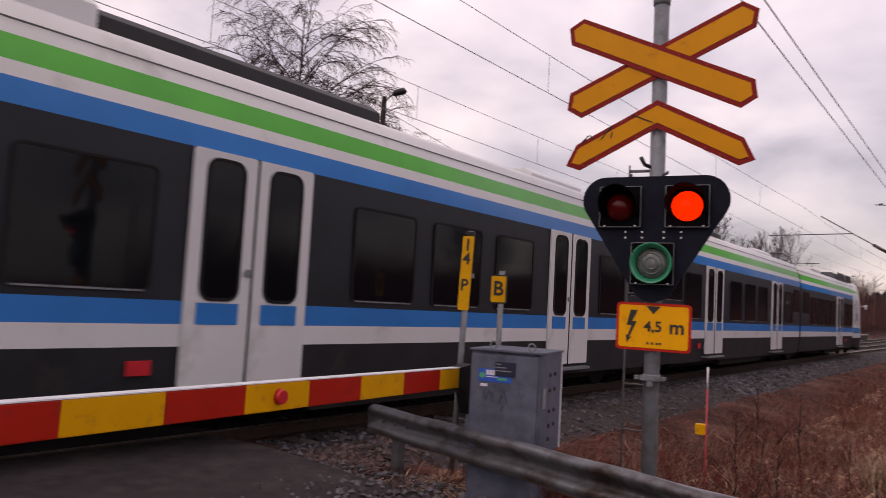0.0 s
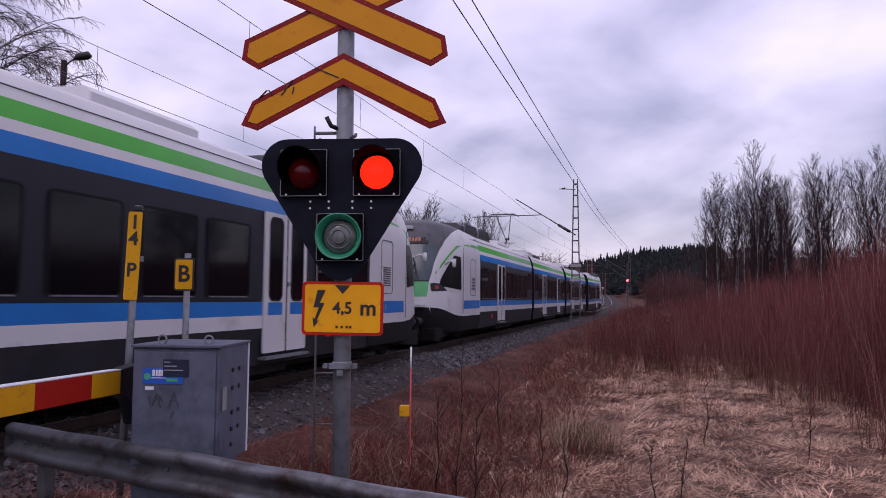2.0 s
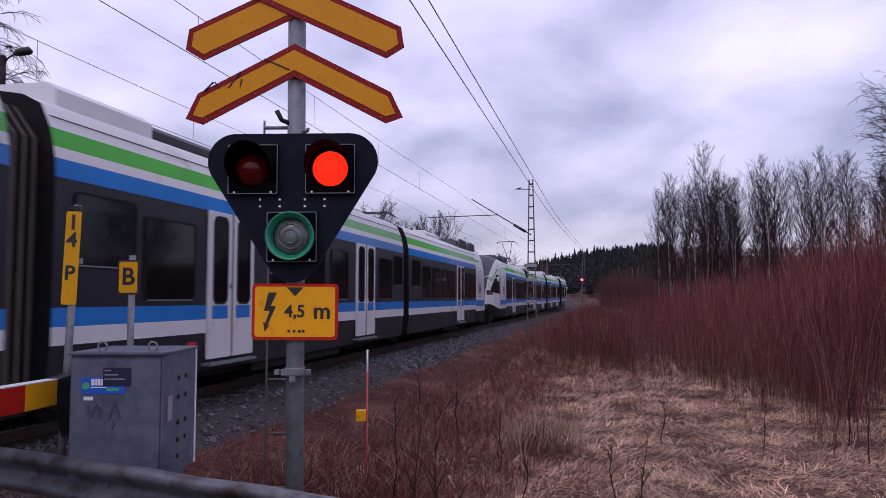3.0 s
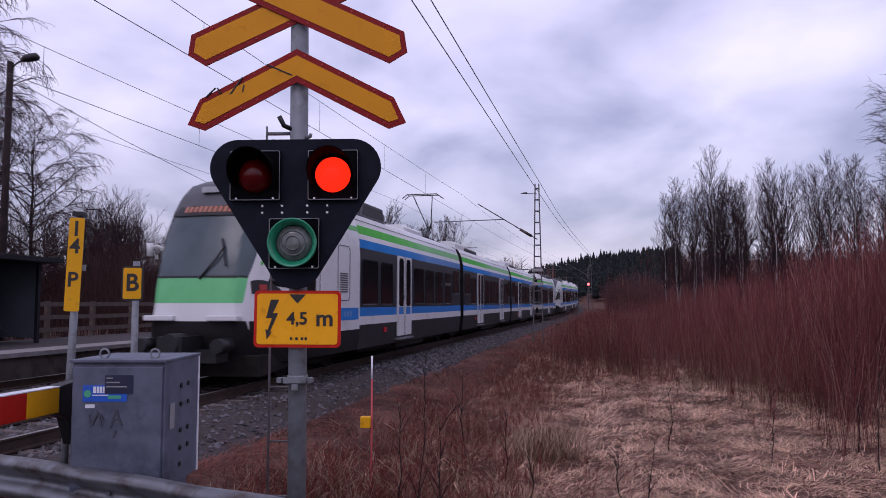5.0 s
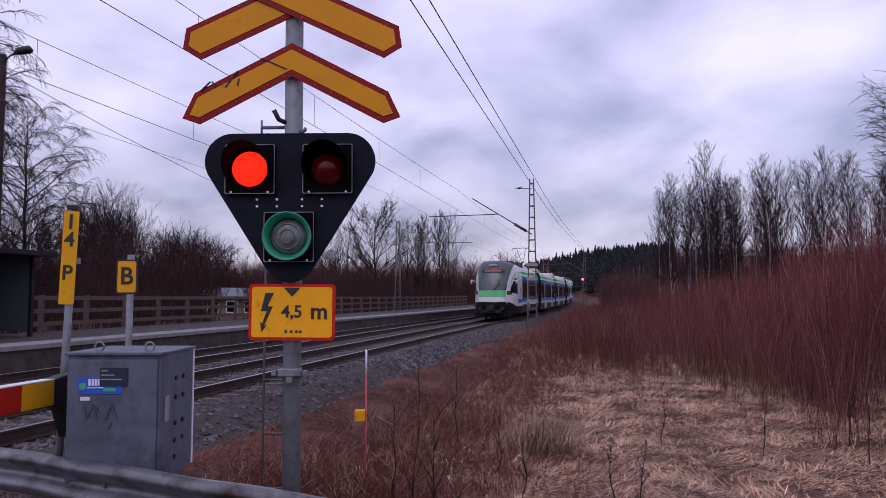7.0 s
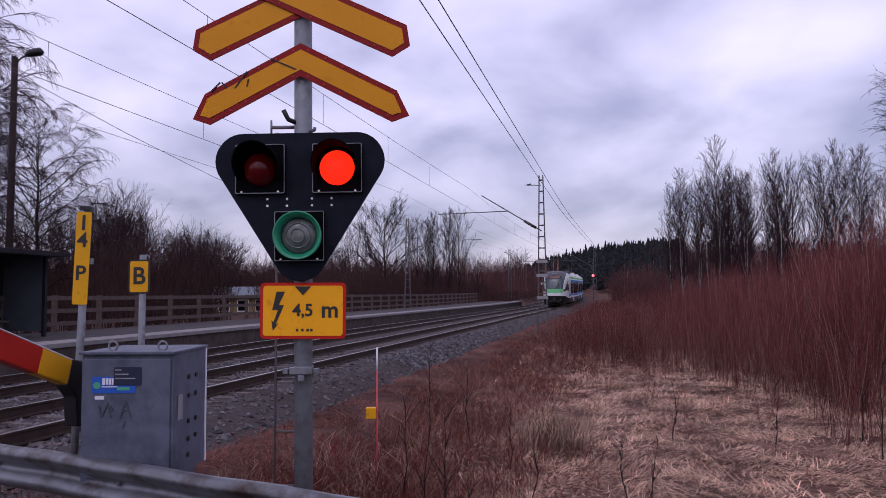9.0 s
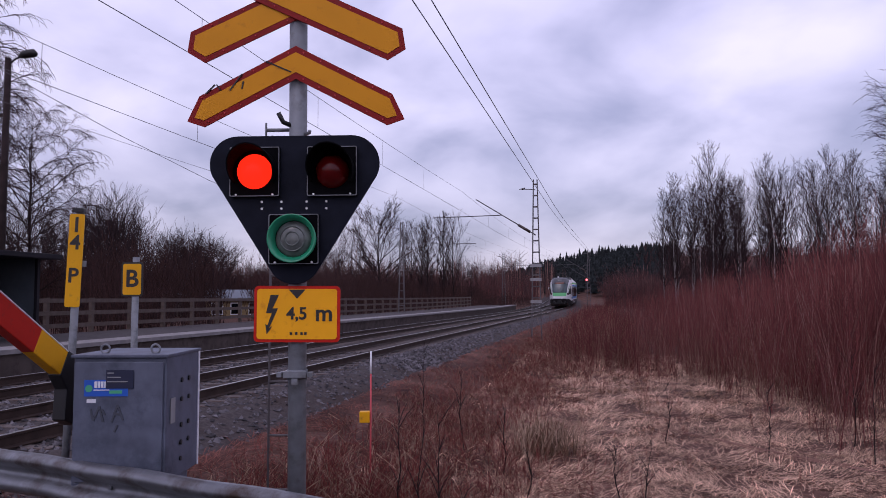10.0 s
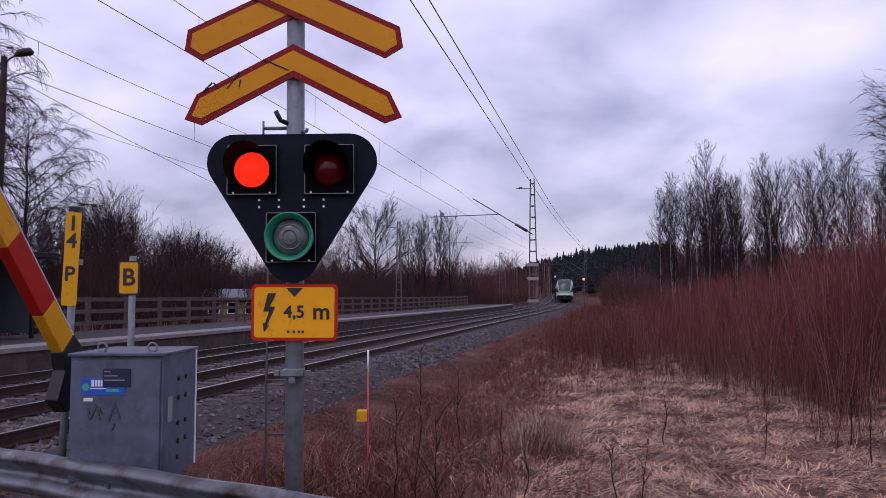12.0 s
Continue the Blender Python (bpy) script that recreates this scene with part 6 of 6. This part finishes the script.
def straw(name, n, region, length, label, seed, material=None, flat=0.9):
    r = np.random.default_rng(seed)
    V, F = [], []
    k = 0
    while k < n:
        u, v = region(r)
        p = uv(u, v)
        z = ground_z(u, v)
        if noise.noise(Vector((p.x * 1.3, p.y * 1.3, 17.0))) < -0.12 and r.random() < 0.75:
            continue
        big = noise.noise(Vector((p.x * 0.8, p.y * 0.8, 3.0)))
        an = big * 5.0 + r.normal(0, 0.75)
        ln = length * r.uniform(0.5, 1.3)
        tuft = 0.5 + 0.5 * noise.noise(Vector((p.x * 1.7, p.y * 1.7, 9.0)))
        up = (1 - flat) + 0.5 * r.random() ** 3 * tuft
        d_ = np.array((math.cos(an), math.sin(an)))
        w = r.uniform(0.0016, 0.0042) * (1 + 0.04 * v)
        nx, ny = -d_[1] * w, d_[0] * w
        x1, y1, z1 = p.x + d_[0] * ln * 0.5, p.y + d_[1] * ln * 0.5, z + ln * up * 0.9
        x2, y2, z2 = p.x + d_[0] * ln, p.y + d_[1] * ln, z + ln * up * r.uniform(0.2, 1.2)
        V += [(p.x - nx, p.y - ny, z), (p.x + nx, p.y + ny, z), (x1 + nx, y1 + ny, z1), (x1 - nx, y1 - ny, z1), (x2, y2, z2)]
        b = 5 * k
        F += [(b, b + 1, b + 2, b + 3), (b + 3, b + 2, b + 4)]
        k += 1
    ob = new(name, mesh_of(name, V, F, material or M_STRAW))
    return tagged(ob, label, "grass", kind="stuff")


def field_region(r):
    while True:
        u, v = r.uniform(4.6, 24), 7.4 + 30 * r.random() ** 1.6
        if u > 6.2 or r.random() < 0.4:
            return u, v


straw("dry_grass", 150000, field_region, 0.36, "flattened pale dead grass in the field", 41)
straw("dry_grass", 9000, lambda r: (r.uniform(3.2, 8.5), r.uniform(6.4, 8.6)), 0.30, "dead grass at the road edge", 42, flat=0.92)
straw("leaf_litter", 85000, lambda r: (max(2.7 + 0.3 * r.random(), r.normal(5.2, 1.25)), 7.0 + 72 * r.random() ** 1.9), 0.34, "brown flattened dead weeds on the embankment", 44, M_LITTER, 0.95)
straw("leaf_litter", 7000, lambda r: (r.uniform(6, 24), 8.0 + 26 * r.random() ** 1.3), 0.32, "brown dead stalks among the straw", 45, M_LITTER, 0.85)
straw("leaf_litter", 14000, lambda r: (r.uniform(5.8, 9.8), 26 + 70 * r.random()), 0.5, "brown dead grass beside the thicket", 43, M_LITTER, 0.75)

TU, TV = to_uv(1.7, 12.6)
straw("grass_tuft", 750, lambda r: (r.normal(TU, 0.28), r.normal(TV, 0.35)), 0.62, "upright tuft of golden dead grass", 46, M_PALEWEED, 0.25)

# fallen branches in the straw
for i, (x, y, a) in enumerate(((6.4, 11.2, 150), (6.9, 10.6, 160), (5.9, 11.8, 145))):
    ob = thing("fallen_branch", pose(x, y, gz(x, y), 0, 0, a), "grey fallen branch lying on the dead grass", "branch", "fallen branches")
    st = Sticks()
    st.add([Vector((0, 0, 0.02)), Vector((1.2, 0.1, 0.16)), Vector((2.4, 0, 0.3))], [0.011, 0.008, 0.004], 5)
    part("stem", st.mesh("stem", [M_WILLOWG]), None, ob)
    for k in range(7):
        st = Sticks()
        st.add([Vector((0.4 + 0.3 * k, 0, 0.15)), Vector((0.8 + 0.3 * k, 0.25 * (-1) ** k, 0.28))], [0.008, 0.003], 3)
        part("twig", st.mesh("twig", [M_WILLOWG]), None, ob)


# ---- far wood and hill ----
hv, hf = [], []
hx = [-700 + 50 * i for i in range(29)]
hy = [235, 300, 360, 430, 520, 700, 1000]
for y in hy:
    for x in hx:
        k = smooth(230, 520, y)
        right = 0.42 + 0.95 * smooth(0, 140, x) - 0.2 * smooth(-20, -300, x)
        hv.append((x, y, (-4.0 if y < 250 else -1.0 if y < 310 else 1.0) + k * (22 * right + 2.5 * noise.noise(Vector((x * 0.008, y * 0.008, 0))))))
for j in range(len(hy) - 1):
    for i in range(len(hx) - 1):
        a = j * len(hx) + i
        hf.append((a, a + 1, a + 1 + len(hx), a + len(hx)))
tagged(new("hill", mesh_of("hill", hv, hf, M_GROUND, True)), "low wooded hill on the horizon", "hill", kind="structure")


def conifer_template(seed):
    r = random.Random(seed)
    V, F, M = [], [], []
    h = 13.0
    for k in range(9):
        z = 1.5 + (h - 1.5) * k / 9
        rad = 2.3 * (1 - k / 9.5) * r.uniform(0.8, 1.15)
        n = 9
        b = len(V)
        V.append((0, 0, z + 2.0))
        for i in range(n):
            a = i * math.tau / n + r.uniform(-.2, .2)
            q = rad * r.uniform(0.55, 1.15)
            V.append((q * math.cos(a), q * math.sin(a), z - r.uniform(0, 0.7)))
        for i in range(n):
            F.append((b, b + 1 + i, b + 1 + (i + 1) % n))
            M.append(0)
    return np.array(V), np.array(F), np.array(M)


conifers = [conifer_template(90 + i) for i in range(4)]
placed = []
while len(placed) < 2600:
    x, y = rng.uniform(-330, 360), rng.uniform(300, 520)
    k = smooth(230, 520, y)
    right = 0.42 + 0.95 * smooth(0, 140, x) - 0.2 * smooth(-20, -300, x)
    if (x < -40 and rng.random() > 0.5) or x / y > 0.32:
        continue
    s = rng.uniform(0.55, 0.85) * (0.5 + 0.5 * smooth(25, 75, x))
    placed.append((conifers[rng.randrange(4)], x, y, 1.0 + k * 22 * right - 1.0, rng.uniform(0, 6.28), s * 1.6, s * rng.uniform(0.6, 0.95)))
stuff("conifer_wood", placed, [M_CONIFER], "dark far conifer wood on the hill", "wood")

placed = []
while len(placed) < 1500:
    y = rng.uniform(260, 520)
    x = y * rng.uniform(0.27, 0.85)
    right = 0.42 + 0.95 * smooth(0, 140, x)
    s = rng.uniform(1.5, 2.8)
    placed.append((willows[rng.randrange(6)], x, y, 0.5 + smooth(230, 520, y) * 22 * right - 1.0, rng.uniform(0, 6.28), s * 2.2, s))
stuff("hillside_scrub", placed, [M_FARSCRUB, M_WILLOW], "brown leafless brushwood on the far hillside", "scrub")

poles = []
for i in range(4):
    st = Sticks()
    r = random.Random(120 + i)
    for k in range(3):
        x, y = r.uniform(-1.5, 1.5), r.uniform(-1.5, 1.5)
        h = r.uniform(8, 12)
        st.add([Vector((x, y, 0)), Vector((x + r.uniform(-.3, .3), y, h))], [0.13, 0.03], 4, 1)
        for j in range(26):
            z = h * r.uniform(0.3, 1)
            a = r.uniform(0, 6.28)
            q = r.uniform(0.8, 2.0)
            st.add([Vector((x, y, z)), Vector((x + q * math.cos(a), y + q * math.sin(a), z + q * 0.9))], [0.03, 0.012], 3, 0)
    poles.append((np.array(st.v), np.array(st.f), np.array(st.m)))
placed = []
while len(placed) < 420:
    x, y = rng.uniform(-130, 120), rng.uniform(180, 290)
    u, v = to_uv(x, y)
    if -8 < u < 9:
        continue
    s = rng.uniform(0.7, 1.15)
    placed.append((poles[rng.randrange(4)], x, y, ground_z(u, min(v, 330)) - 0.2, rng.uniform(0, 6.28), s, s))
stuff("far_birch_wood", placed, [M_TWIG, M_WILLOWG], "far leafless wood of pale thin trunks", "wood")

# ---- small yellow house beyond the fence ----
house = thing("house", pose(-21.6, 80, gz(-21.6, 80) - 0.4, 0, 0, 12), "small yellow boarded house with a grey metal roof", "house")
bm = bmesh.new(); box(bm, -3.0, 3.0, -2, 2, 0, 2.2); part("wall", bm, M_HOUSE, house)
bm = bmesh.new(); prism(bm, [(-2.4, 2.1), (2.4, 2.1), (0, 3.3)], -3.3, 3.3, "x"); part("roof", bm, M_HROOF, house)
for x in (-1.8, 0.1, 1.9):
    bm = bmesh.new(); box(bm, x - 0.5, x + 0.5, -2.05, -1.99, 0.8, 1.8); w = part("window", bm, M_GLASS, house)
    bm = bmesh.new(); ring_frame(bm, 1.16, 1.26, 0.02, 0.09, -2.09, -2.04); part("frame", bm, M_STICKW, w, m=Matrix.Translation((x, 0, 1.3)))
shed = thing("shed", pose(-27.6, 84, gz(-27.6, 84) - 0.2, 0, 0, 8), "low grey shed with a flat dark roof", "shed")
bm = bmesh.new(); box(bm, -2.5, 2.5, -2, 2, 0, 2.5); part("wall", bm, M_WOOD, shed)
bm = bmesh.new(); box(bm, -2.8, 2.8, -2.3, 2.3, 2.5, 2.7); part("roof", bm, M_HROOF, shed)

# ---- sleepers ----
bm = bmesh.new()
prism(bm, [(-0.13, -0.40), (0.13, -0.40), (0.10, -0.185), (-0.10, -0.185)], -1.28, 1.28, "y")
sl_me = finish("sleeper", bm, M_CONC, 0.01)
turn = Matrix.Rotation(math.pi / 2 - THETA, 4, "Z")
for uc in (0.0, -3.6):
    trk = tagged(new("track"), "row of concrete sleepers under one track", "track", "tracks", "structure")
    for i in range(150):
        v = 6.8 + 0.61 * i
        part("sleeper", sl_me, None, trk, m=Matrix.Translation(uv(uc, v, grade(v))) @ turn)


# ---- what moves ----
def motions():
    for car, off, turned in TRAIN:
        rows = []
        for k in range(25):
            t = 0.5 * k
            v = tail_at(t) + off
            slope = math.degrees(math.atan((grade(v + 5) - grade(v - 5)) / 10))
            p = uv(0, v, grade(v))
            q = uv(0, v + 8) - uv(0, v - 8)
            m = pose(p.x, p.y, p.z, 0, 0, math.degrees(math.atan2(q.y, q.x))) @ pose(0, 0, 0, 0, -slope, 0)
            rows.append((t, m @ pose(0, 0, 0, 0, 0, 180) if turned else m))
        walk(car, rows)
    walk(boom, [(t, pose(*BOOM_PIVOT, 0, 0, -5.3) @ pose(0, 0, 0, -a, 0, 0)) for t, a in ((0, 0.7), (7.5, 0.7), (8.2, 6.0), (8.8, 15.6), (9.5, 24.3), (10.5, 34.7), (11.2, 41.0), (12, 48.3))])
    # the red lamps take turns: spans in which the first one is lit
    lit = [(0.06, 0.76), (1.19, 1.6), (2.34, 2.7), (3.47, 3.83), (4.62, 4.92), (5.75, 6.1), (6.87, 7.19), (7.99, 8.32), (9.24, 10.42), (11.4, 12.2)]
    for n_, (ln, x, z) in enumerate(LAMPS):
        rows, on = [], n_ == 1
        m_ = lambda a: pose(x, -0.03, z, 0, 0, a)
        rows.append((0, m_(0 if on else 180)))
        ang = 0 if on else 180
        for a, b in lit:
            for tt in (a, b):
                if tt > 11.95:
                    continue
                rows.append((tt - 0.034, m_(ang)))
                rows.append((tt, m_(ang + 60)))
                rows.append((tt + 0.034, m_(ang + 120)))
                rows.append((tt + 0.068, m_(ang + 180)))
                ang += 180
        rows.append((12, m_(ang)))
        walk(ln, rows)


motions()
